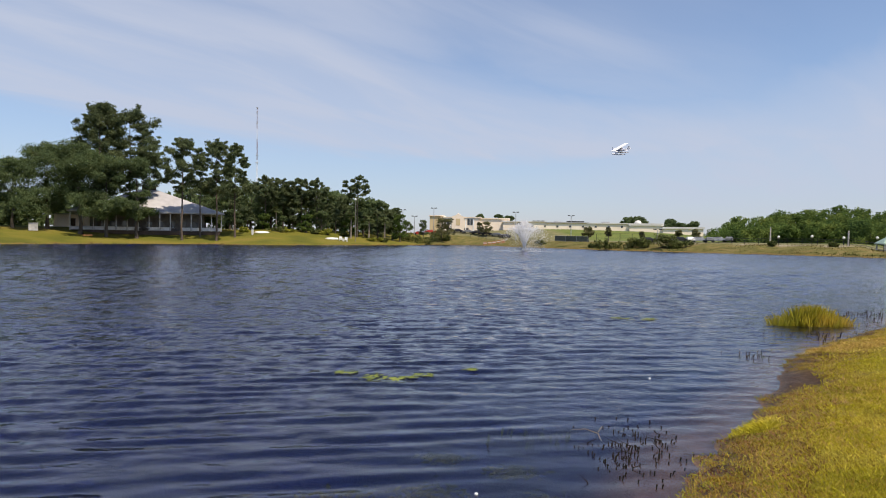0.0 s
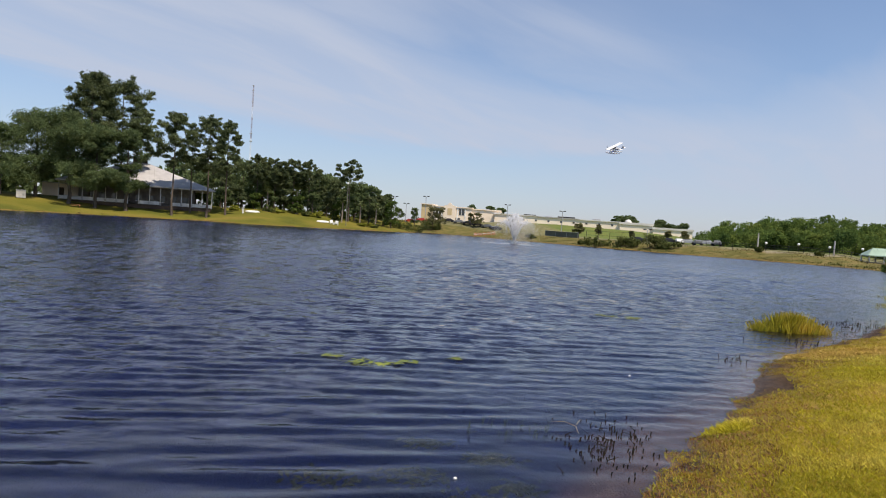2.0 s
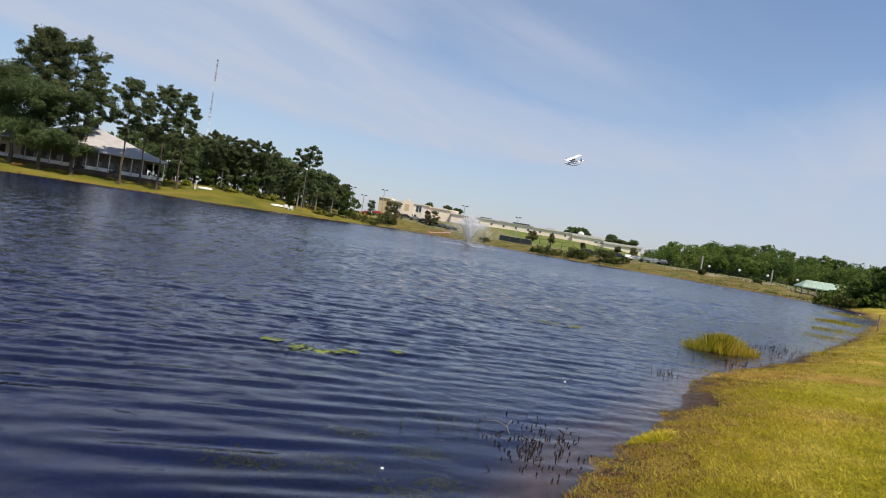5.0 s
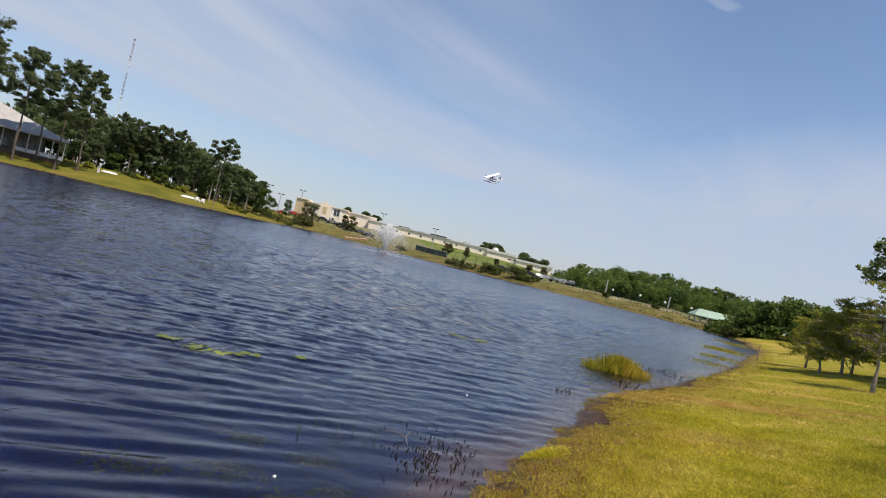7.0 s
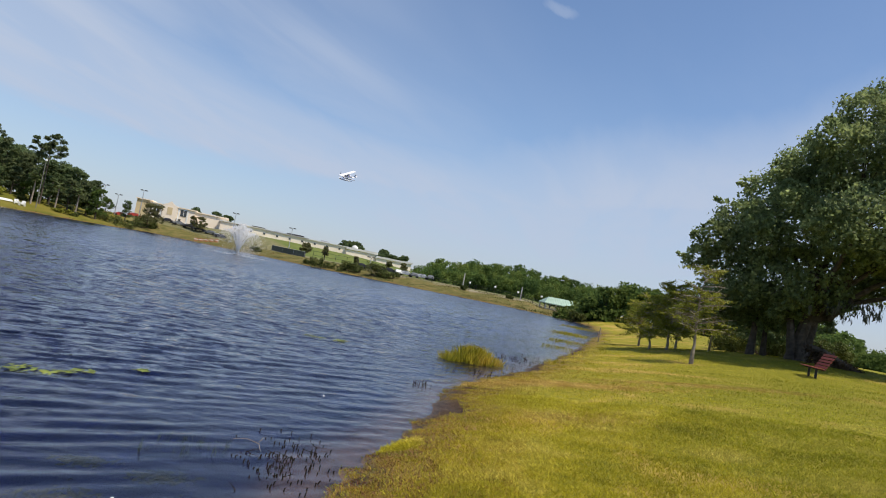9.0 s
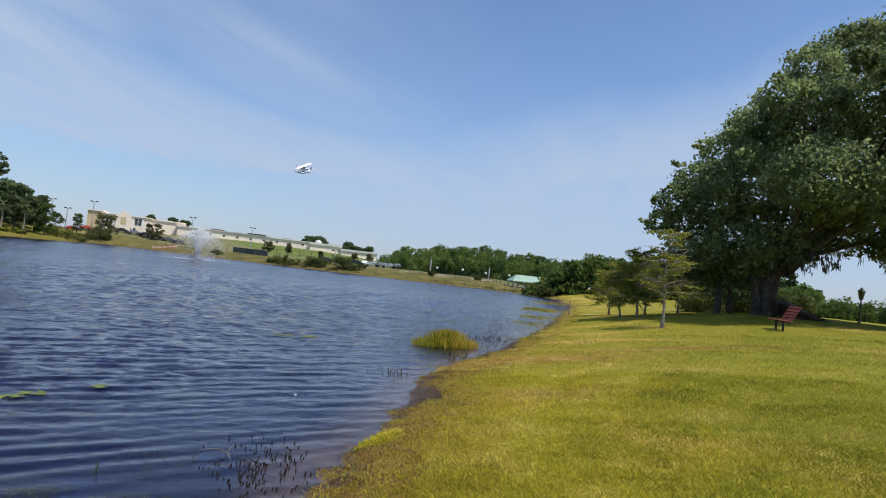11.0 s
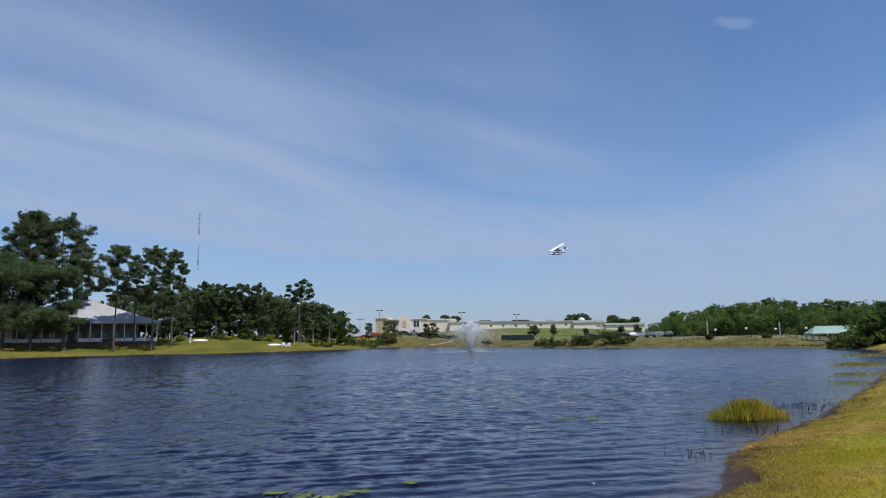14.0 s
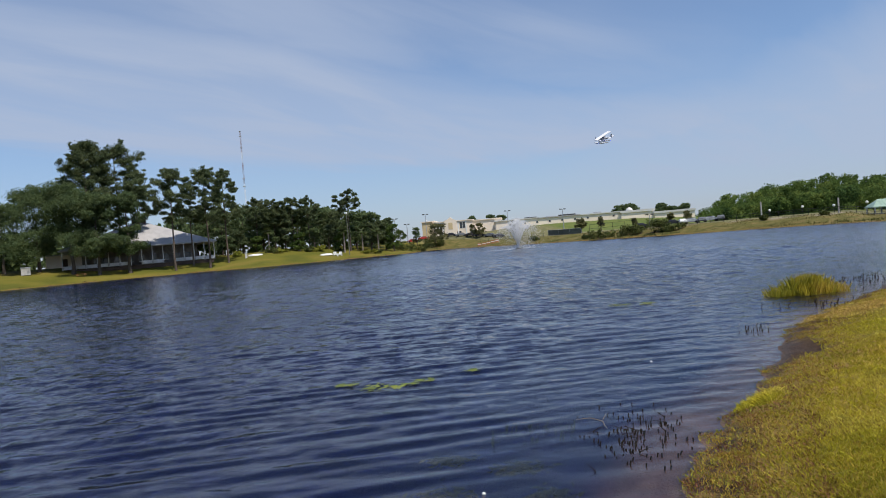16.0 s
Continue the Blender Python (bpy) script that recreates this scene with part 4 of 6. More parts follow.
    for i in (3, 5, 8, 10, 12, 13, 15, 16, 18, 20, 22, 23, 24, 26):
        b = Vector(blobs[i][:3])
        m1 = fork.lerp(b, 0.35) + Vector((0, 0, 0.4))
        m2 = fork.lerp(b, 0.7) + Vector((rng.normal() * 0.3, rng.normal() * 0.3, 0.5))
        r0 = 0.26 if blobs[i][3] > 2.4 else 0.17
        tube_into(v, f, [fork - Vector((0, 0, 0.4)), m1, m2, b], [r0, r0 * 0.75, r0 * 0.5, r0 * 0.15], 6)
        for _ in range(4):
            e = b + Vector(rng.normal(size=3) * blobs[i][3] * 0.38)
            tube_into(v, f, [m2, m2.lerp(e, 0.6) + Vector((0, 0, 0.1)), e], [r0 * 0.4, r0 * 0.22, 0.015], 4)
    mesh_part("trunk", v, f, M_BARK, root)
    pts, skin = blob_points(rng, blobs, 180000, 0.5, 0.15, skins=True)
    up = pts[:, 2] > 0.35
    quads_mesh("crown", leaf_quads(rng, pts[up], 0.115, skin=skin[up], lie=0.6), M_LIVE_OAK_LEAF, root)
    # hanging moss
    q = []
    for _ in range(90):
        az = rng.choice([rng.uniform(56.8, 60.5), rng.uniform(54, 62.5)])
        hub = np.array(place(az, rng.uniform(3.3, 4.6) + 0.3 * max(0, az - 59), rng.uniform(-2.5, 1.0)))
        for _ in range(6):
            c = hub + rng.normal(size=3) * [0.06, 0.06, 0.05]
            ln, w = rng.uniform(0.12, 0.42), rng.uniform(0.005, 0.012)
            t = rng.uniform(0, math.pi)
            sd = np.array([math.cos(t) * w, math.sin(t) * w, 0])
            q.append([c - sd, c + sd, c + sd * 0.6 + [rng.normal() * 0.04, 0, -ln * 0.6], c + [rng.normal() * 0.05, rng.normal() * 0.05, -ln]])
    quads_mesh("moss", np.array(q), M_MOSS, root, "strands of grey hanging moss")["kind"] = "stuff"
    return root


near_oak()


def fallen_limb():
    """A low limb resting on the slope beside the oak, with dead leaves caught along it."""
    rng = np.random.default_rng(131)
    d = 34.5
    root = tagged(new("fallen_limb"), "low dark limb with dead brown leaves beside the oak", "branch")
    root.location = spot(56.6, d, 0.0)

    def at(az, el, back=0.0):
        x, y = polar(az, d + back)
        return Vector((x, y, level(d + back, el))) - root.location

    ends = [at(56.3, 0.55), at(57.2, 0.42, -0.1), at(58.2, 0.02, -0.2), at(59.2, -0.45, -0.1), at(60.0, -0.85, 0.2)]
    v, f = [], []
    tube_into(v, f, ends, [0.17, 0.15, 0.13, 0.10, 0.06], 8)
    for k in range(26):
        t = rng.uniform(0, 3.99)
        b = ends[int(t)].lerp(ends[int(t) + 1], t % 1)
        e = b + Vector((rng.normal() * 0.3, rng.normal() * 0.3, -rng.uniform(0.2, 0.7)))
        tube_into(v, f, [b, b.lerp(e, 0.5) + Vector((0.05, 0, 0.05)), e], [0.03, 0.02, 0.006], 4)
    mesh_part("limb", v, f, M_BARK, root)
    pts = []
    for k in range(90):
        t = rng.uniform(0, 3.99)
        b = np.array(ends[int(t)].lerp(ends[int(t) + 1], t % 1))
        pts.append(b + rng.normal(size=(28, 3)) * [0.16, 0.14, 0.10] - [0, 0, rng.uniform(0.0, 0.55) * (1.1 - t / 5)])
    quads_mesh("dead_leaves", leaf_quads(rng, np.concatenate(pts), 0.07), M_DEAD_LEAF, root)


fallen_limb()


def side_oak():
    """The next oak along the rise, its mossy skirts hanging low."""
    rng = np.random.default_rng(141)
    d = 37.0
    root = tagged(new("oak_tree"), "dark live oak with low mossy boughs beside the lamp post", "tree", "oaks on the rise")
    root.location = spot(65.6, d, 0.1)

    def at(az, el, back=0.0):
        x, y = polar(az, d + back)
        return Vector((x, y, level(d + back, el))) - root.location

    v, f = [], []
    top = at(65.4, 5.0)
    tube_into(v, f, [(0, 0, -0.4), (0.05, 0, 0.4), (-0.1, 0, 2.0), top], [0.6, 0.4, 0.33, 0.25], 10)
    blobs = []
    for az, el, r, back in ((64.2, 5.0, 1.0, 0), (64.6, 3.4, 0.8, -1), (65.3, 6.0, 1.4, 1), (66.4, 4.6, 1.3, -1), (67.6, 6.2, 1.6, 0), (64.4, 1.9, 0.6, 0.5), (65.0, 1.0, 0.6, 1.5), (66.6, 2.4, 0.9, 1), (68.4, 3.8, 1.4, 1), (65.6, 9.0, 2.2, 0), (68.8, 9.0, 2.6, 0)):
        b = at(az, el, back)
        blobs.append((b.x, b.y, b.z, r, r, r * 0.8))
        tube_into(v, f, [top * 0.8, top.lerp(b, 0.5) + Vector((0, 0, 0.3)), b], [0.14, 0.09, 0.02], 5)
    mesh_part("trunk", v, f, M_BARK, root)
    pts, skin = blob_points(rng, blobs, 24000, 0.35, skins=True)
    quads_mesh("crown", leaf_quads(rng, pts, 0.12, skin=skin, lie=0.6), M_LIVE_OAK_LEAF, root)
    q = []
    for _ in range(260):
        c = np.array(at(rng.uniform(64.0, 67.5), rng.uniform(1.2, 4.2), rng.uniform(-1.5, 1.0)))
        ln, w, t = rng.uniform(0.2, 0.8), rng.uniform(0.01, 0.03), rng.uniform(0, math.pi)
        sd = np.array([math.cos(t) * w, math.sin(t) * w, 0])
        q.append([c - sd, c + sd, c + sd * 0.6 + [rng.normal() * 0.04, 0, -ln * 0.6], c + [0, 0, -ln]])
    quads_mesh("moss", np.array(q), M_MOSS, root, "strands of grey hanging moss")["kind"] = "stuff"


side_oak()


def small_cypress(az, d, h, w, seed, leaves, lean=(0, 0), sparse=False):
    rng = np.random.default_rng(seed)
    p = spot(az, d, 0.05)
    root = tagged(new("cypress_tree"), "young yellow-green cypress with bare twigs and flared trunk" if not sparse else "thin half-bare young cypress with pale flared trunk", "tree", "young cypresses on the lawn")
    root.location = p
    v, f = [], []
    n = 9
    ax = [Vector((lean[0] * h * (i / n) + rng.normal() * 0.03 * (i > 1), lean[1] * h * (i / n) + rng.normal() * 0.03 * (i > 1), h * i / n - (0.1 if i == 0 else 0))) for i in range(n + 1)]
    r0 = 0.0145 * h + 0.01
    tube_into(v, f, ax, [r0 * 1.5, r0 * 1.1] + [r0 * (1 - 0.9 * i / n) for i in range(2, n + 1)], 9)
    pts = []
    for k in range(58):
        t = rng.uniform(0.34 if sparse else 0.2, 0.99)
        i = min(n - 1, int(t * n))
        b = ax[i].lerp(ax[i + 1], t * n - i)
        a = k * 2.4 + rng.uniform(-0.4, 0.4)
        ln = w / 2 * rng.uniform(0.55, 1.1) * (1.0 - 0.55 * max(0, t - 0.5) / 0.5)
        o = Vector((math.cos(a), math.sin(a), rng.uniform(-0.08, 0.35)))
        e = b + o * ln
        mid = b.lerp(e, 0.5) + Vector((0, 0, 0.05))
        tube_into(v, f, [b, mid, e], [r0 * 0.34, r0 * 0.2, 0.004], 4)
        for _ in range(3):
            s0 = b.lerp(e, rng.uniform(0.3, 0.9))
            e2 = s0 + Vector((rng.normal(), rng.normal(), rng.normal() * 0.5)) * ln * 0.3
            tube_into(v, f, [s0, e2], [r0 * 0.13, 0.003], 3)
            if rng.uniform() < (0.5 if sparse else 0.9):
                m = leaves // 190
                tt = rng.uniform(0.2, 1.1, size=(m, 1))
                pts.append(np.array(s0) * (1 - tt) + np.array(e2) * tt + rng.normal(size=(m, 3)) * [0.09, 0.09, 0.035])
    mesh_part("trunk", v, f, M_PALE_BARK, root)
    quads_mesh("crown", leaf_quads(rng, np.concatenate(pts), 0.042, 2.4), M_CYP_LEAF, root)
    return root


small_cypress(48.25, 28.4, 4.05, 3.0, 201, 8000, lean=(-0.03, 0.0), sparse=True)
small_cypress(46.0, 37.0, 3.7, 3.3, 202, 11000)
small_cypress(44.6, 37.0, 3.0, 2.9, 203, 8000)
small_cypress(43.6, 44.0, 3.4, 3.6, 204, 11000)
small_cypress(46.6, 40.0, 3.5, 3.6, 205, 11000)
small_cypress(49.2, 40.0, 3.2, 3.0, 206, 8000, sparse=True)


def shrub(az, d, w, h, seed, mat=M_SHRUB_LEAF, label="low rounded green shrub on the bank", leaves=900, size=0.3, name="shrub", group="bank shrubs"):
    rng = np.random.default_rng(seed)
    root = tagged(new(name), label, "shrub", group)
    root.location = spot(az, d, 0.1)
    blobs = [(rng.normal() * w * 0.25, rng.normal() * w * 0.2, h * rng.uniform(0.2, 0.68), w * rng.uniform(0.2, 0.3), w * 0.25, h * rng.uniform(0.25, 0.4)) for _ in range(6)]
    v, f = [], []
    for b in blobs:
        tube_into(v, f, [(0, 0, -0.1), (b[0] * 0.5, b[1] * 0.5, b[2] * 0.5), b[:3]], [0.05, 0.035, 0.01], 4)
    mesh_part("stem", v, f, M_BARK, root)
    pts, skin = blob_points(rng, blobs, int(leaves * DENSER), 0.3, skins=True)
    quads_mesh("foliage", leaf_quads(rng, pts, size * FINER, skin=skin), mat, root)
    return root


for i, (az, d, w, h) in enumerate([(-3.6, 214, 7, 3.4), (-2.4, 216, 6, 3.2), (-1.5, 222, 6, 3.0), (-0.4, 236, 6.5, 4.4), (0.35, 238, 4, 3.0), (14.5, 154, 5.0, 2.9), (17.0, 152, 5.5, 2.6), (18.0, 150, 4.5, 2.8), (18.9, 149, 6.0, 3.4), (20.0, 147, 5.0, 2.9), (20.9, 146, 4.0, 2.2),
                                   (13.3, 160, 2.4, 1.6), (27.5, 142, 1.6, 1.3), (31.6, 138, 1.4, 1.0), (8.9, 186, 3, 1.6), (37.5, 108, 3.5, 2.0)]):
    shrub(az, d, w, h, 300 + i)
for i, (az, d, w, h) in enumerate([(54.4, 40, 2.6, 1.9), (55.0, 41, 2.2, 1.6), (57.6, 44, 2.4, 1.9), (53.2, 43, 2.6, 1.8), (51.0, 46, 3, 2.0), (49.8, 50, 3.0, 2.1)]):
    shrub(az, d, w, h, 330 + i, label="tangled green shrub under the oak", leaves=3500, size=0.10, group="shrubs under the oak")


# ---- things on the far lawn ----
def turned(name, az, d, label, category, group="", yaw=None, sink=0.0):
    """An Empty at a spot whose y axis points away from the near bank."""
    root = tagged(new(name), label, category, group)
    p = spot(az, d, sink)
    root.matrix_world = pose(p.x, p.y, p.z, 0, 0, -az if yaw is None else yaw)
    return root


# white paint greyed in its colour for the shade of eaves and trees
M_RAIL = tone("shaded_white_paint", (0.60, 0.59, 0.58), 0.8)


def house():
    d = 206
    h = turned("house", -24.9, d, "white veranda house with pale grey hipped metal roof and cupola", "house", sink=1.35)
    base = h.matrix_world.translation.z
    eave, top = level(d, 1.74) - base, level(d, 3.62) - base
    w, dp = 19.6, 15.0
    slab("floor_slab", -w + 1, w - 1, -dp + 1, dp - 1, -0.8, 0.3, M_BROWN_FRAME, h, 0.05)
    bm = bmesh.new()
    box(bm, -w + 5, w - 5, -dp + 5, dp - 5, 0.35, eave)
    part("wall", bm, M_SHADE_WALL, h)
    bm = bmesh.new()
    lower = [bm.verts.new(c) for c in ((-w, -dp, eave), (w, -dp, eave), (w, dp, eave), (-w, dp, eave))]
    upper = [bm.verts.new(c) for c in ((-2.2, -2.2, top), (2.2, -2.2, top), (2.2, 2.2, top), (-2.2, 2.2, top))]
    under = [bm.verts.new((v.co.x, v.co.y, eave - 0.3)) for v in lower]
    for i in range(4):
        j = (i + 1) % 4
        bm.faces.new((lower[i], lower[j], upper[j], upper[i]))
        bm.faces.new((under[j], lower[j], lower[i], under[i])[::-1])
    bm.faces.new(upper)
    bm.faces.new(under[::-1])
    bmesh.ops.recalc_face_normals(bm, faces=bm.faces)
    roof = part("roof", bm, M_ROOF_GREY, h)
    for k in range(-15, 16):
        x = k * 1.25
        t = max(0.0, (abs(x) - 2.2) / (w - 2.2))
        slab_pts = [(x, -dp - 0.02, eave + 0.03), (x, -dp + (dp - 2.2) * (1 - t), eave + (top - eave) * (1 - t) + 0.03)]
        tube("roof_seam", slab_pts, 0.045, M_ROOF_GREY, roof, sides=4)
    cup = slab("cupola", -1.9, 1.9, -1.9, 1.9, top, top + 1.3, M_BROWN_FRAME, h)
    bm = bmesh.new()
    lo = [bm.verts.new(c) for c in ((-2.6, -2.6, top + 1.3), (2.6, -2.6, top + 1.3), (2.6, 2.6, top + 1.3), (-2.6, 2.6, top + 1.3))]
    pk = bm.verts.new((0, 0, top + 2.3))
    for i in range(4):
        bm.faces.new((lo[i], lo[(i + 1) % 4], pk))
    bm.faces.new(lo[::-1])
    part("cupola_roof", bm, M_ROOF_GREY, cup)
    n = 14
    post = None
    for k in range(n + 1):
        x = -w + 0.8 + (2 * w - 1.6) * k / n
        if post is None:
            post = slab("post", -0.11, 0.11, -0.11, 0.11, 0.3, eave - 0.25, M_RAIL, h)
            post.location = (x, -dp + 0.9, 0)
            me_post = post.data
        else:
            o = new("post", me_post)
            o.parent, o.location = h, (x, -dp + 0.9, 0)
        if k < n and k not in (6, 9):
            x2 = -w + 0.8 + (2 * w - 1.6) * (k + 1) / n
            slab("railing_panel", x + 0.2, x2 - 0.2, -dp + 0.82, -dp + 0.98, 0.45, 1.35, M_RAIL, h)
    for k in range(9):
        x = -12 + k * 3.0
        win = slab("window", x - 0.7, x + 0.7, -dp + 4.93, -dp + 5.02, 1.3, 2.9, M_WINDOW, h)
        slab("sill", x - 0.8, x + 0.8, -dp + 4.86, -dp + 4.99, 1.2, 1.3, M_WHITE, win)
    return h


house()

shed = turned("storage_building", -30.3, 203, "cream wall of a low building behind the oaks", "building")
slab("wall", -4.5, 4.5, -3, 3, -0.5, 3.2, M_CREAM, shed)
slab("roof", -5.2, 5.2, -3.7, 3.7, 3.2, 3.5, M_ROOF_GREY, shed)
slab("door", -0.6, 0.6, -3.06, -2.98, 0.1, 2.2, M_BROWN_FRAME, shed)

box_unit = turned("utility_box", -32.9, 186, "pale grey metal utility cabinet on the grass", "utility box")
slab("body", -1.0, 1.0, -0.8, 0.8, 0.0, 1.8, M_CONCRETE, box_unit, 0.06)
slab("lid", -1.08, 1.08, -0.88, 0.88, 1.8, 1.95, M_GREY_METAL, box_unit, 0.03)

table = turned("picnic_table", -29.3, 184, "weathered orange-brown picnic table under the oaks", "table")
M_ORANGE_WOOD = material("orange_brown_wood", [(0.30, 0.12, 0.05), (0.42, 0.19, 0.09)], 5.0, 0.8)
slab("tabletop", -1.1, 1.1, -0.4, 0.4, 0.7, 0.76, M_ORANGE_WOOD, table, 0.01)
for y in (-0.85, 0.85):
    slab("bench_seat", -1.1, 1.1, y - 0.14, y + 0.14, 0.42, 0.47, M_ORANGE_WOOD, table, 0.01)
for x in (-0.8, 0.8):
    for y in (-1, 1):
        tube("leg", [(x, y * 0.2, 0.72), (x, y * 0.7, -0.05)], 0.05, M_ORANGE_WOOD, table, 6)
    slab("crossbar", x - 0.04, x + 0.04, -0.95, 0.95, 0.34, 0.42, M_ORANGE_WOOD, table)


def garden_chair(az, d, yaw):
    c = turned("lawn_chair", az, d, "white slatted lawn chair on the far grass", "chair", "white lawn chairs", yaw=yaw)
    slab("seat", -0.4, 0.4, -0.4, 0.35, 0.38, 0.46, M_WHITE, c, 0.02)
    for k in range(5):
        s = slab("back_slat", -0.4 + k * 0.16, -0.26 + k * 0.16, 0.30, 0.36, 0.40, 1.25, M_WHITE, c, 0.01)
        s.rotation_euler = (radians(-14), 0, 0)
    for x in (-0.42, 0.42):
        slab("armrest", x - 0.09, x + 0.09, -0.45, 0.45, 0.66, 0.71, M_WHITE, c, 0.01)
        for y in (-0.38, 0.36):
            slab("leg", x - 0.05, x + 0.05, y - 0.05, y + 0.05, -0.05, 0.66, M_WHITE, c)
    c.scale = (1.15, 1.15, 1.15)
    return c


garden_chair(-9.15, 190, 20)
garden_chair(-8.75, 190, -8)


def rowing_boat(az, d, w, yaw):
    """An upturned hull lying on the grass."""
    root = turned("upturned_boat", az, d, "white upturned rowing boat lying on the grass", "boat", "upturned boats", yaw=yaw)
    v, f = [], []
    n, m = 13, 9
    for i in range(n):
        t = i / (n - 1) * 2 - 1
        half = 0.75 * (1 - abs(t) ** 2.6) + 0.03
        for j in range(m):
            a = math.pi * j / (m - 1)
            v.append((t * w / 2, -math.cos(a) * half, 0.05 + math.sin(a) ** 0.7 * 0.5 * (1 - 0.35 * abs(t) ** 3)))
    for i in range(n - 1):
        for j in range(m - 1):
            a = i * m + j
            f.append((a, a + 1, a + m + 1, a + m))
    f.append(tuple(range(m)))
    f.append(tuple((n - 1) * m + j for j in range(m))[::-1])
    mesh_part("hull", v, f, M_WHITE, root)
    tube("keel", [(-w / 2 * 0.85, 0, 0.48), (0, 0, 0.57), (w / 2 * 0.85, 0, 0.48)], 0.05, M_WHITE, root, 6)
    return root


rowing_boat(-9.95, 191, 3.8, 12)
rowing_boat(-15.97, 192, 4.0, 16)

pillar = turned("concrete_pillar", -16.75, 191, "short white painted pillar on the grass", "pillar")
slab("shaft", -0.3, 0.3, -0.3, 0.3, -0.1, 1.5, M_RAIL, pillar, 0.05)
slab("cap", -0.42, 0.42, -0.42, 0.42, 1.5, 1.65, M_RAIL, pillar, 0.04)

for i, (az, d, w, h) in enumerate([(-14.6, 197, 4, 1.8), (-13.7, 198, 4, 1.6), (-11.4, 198, 4, 1.7), (-6.2, 196, 3.4, 1.4), (-5.4, 197, 3, 1.3), (-17.4, 198, 4, 1.6), (-9.0, 199, 3.5, 1.6), (-10.4, 199, 3.5, 2.0)]):
    shrub(az, d, w, h, 360 + i, mat=M_CYP_LEAF if i % 2 else M_SHRUB_LEAF, label="clipped yellow-green shrub bordering the wood", group="border shrubs")


M_BARK_GREY = tone("weathered_pole", (0.20, 0.19, 0.17), 0.8)


def street_lamp(az, d, top_el, head="shoebox", r=0.11, mat=M_GREY_METAL, group="car park lamps"):
    lab = "tall pale pole with dark twin floodlights over the car park" if head == "shoebox" else "white pole with small bright lamp head on the far lawn"
    root = turned("street_lamp", az, d, lab, "lamp", group)
    h = level(d, top_el) - root.matrix_world.translation.z
    tube("pole", [(0, 0, -0.2), (0, 0, h)], [r * 1.5, r], mat, root, 8)
    if head == "shoebox":
        for x in (-1, 1):
            slab("lamp_head", x * 0.75 - 0.45, x * 0.75 + 0.45, -0.28, 0.28, h - 0.05, h + 0.22, M_DARK_METAL, root, 0.04)
        slab("cross_arm", -0.9, 0.9, -0.05, 0.05, h - 0.12, h, M_GREY_METAL, root)
    else:
        slab("lamp_head", -0.35, 0.3, -0.22, 0.22, h, h + 0.6, M_WHITE, root, 0.15)
    return root


street_lamp(-7.9, 192, 3.3, "post", 0.08, M_BARK_GREY, "")
for az, d, el in ((-3.66, 236, 2.51), (-2.6, 250, 1.95), (-0.86, 240, 2.70), (6.52, 236, 2.40), (11.4, 240, 2.12), (18.7, 190, 0.95)):
    street_lamp(az, d, el)


# ---- radio mast ----
def mast():
    d = 447
    x, y = polar(-16.42, d)
    root = tagged(new("radio_mast"), "slender red and white lattice radio mast behind the wood", "mast")
    root.location = (x, y, gz(x, y) - 0.2)
    h = level(d, 10.95) - root.location.z
    n = 12
    M_MAST_RED = tone("mast_red", (0.24, 0.15, 0.15), 0.6)
    M_MAST_WHITE = tone("mast_white", (0.68, 0.72, 0.78), 0.6)
    r = 0.42
    for k in range(n):
        v, f = [], []
        z0, z1 = h * k / n, h * (k + 1) / n
        cs = [(r * math.cos(a), r * math.sin(a)) for a in (0.3, 0.3 + 2.094, 0.3 + 4.189)]
        for c in cs:
            tube_into(v, f, [(*c, z0), (*c, z1)], [0.10, 0.10], 4)
        bays = 7
        for b in range(bays):
            za, zb = z0 + (z1 - z0) * b / bays, z0 + (z1 - z0) * (b + 1) / bays
            for i in range(3):
                tube_into(v, f, [(*cs[i], za), (*cs[(i + 1) % 3], zb)], [0.05, 0.05], 3)
        mesh_part("lattice_section", v, f, M_MAST_RED if k in (11, 10, 7, 8) else M_MAST_WHITE, root)
    for z, s in ((h - 0.2, 1), (h - 3.5, 1), (h * 0.87, 1), (h * 0.62, 1.6), (h * 0.56, 1.6)):
        slab("antenna", -0.55 * s, 0.55 * s, -0.55, 0.55, z, z + 0.5, M_GREY_METAL, root, 0.1)
    return root


mast()


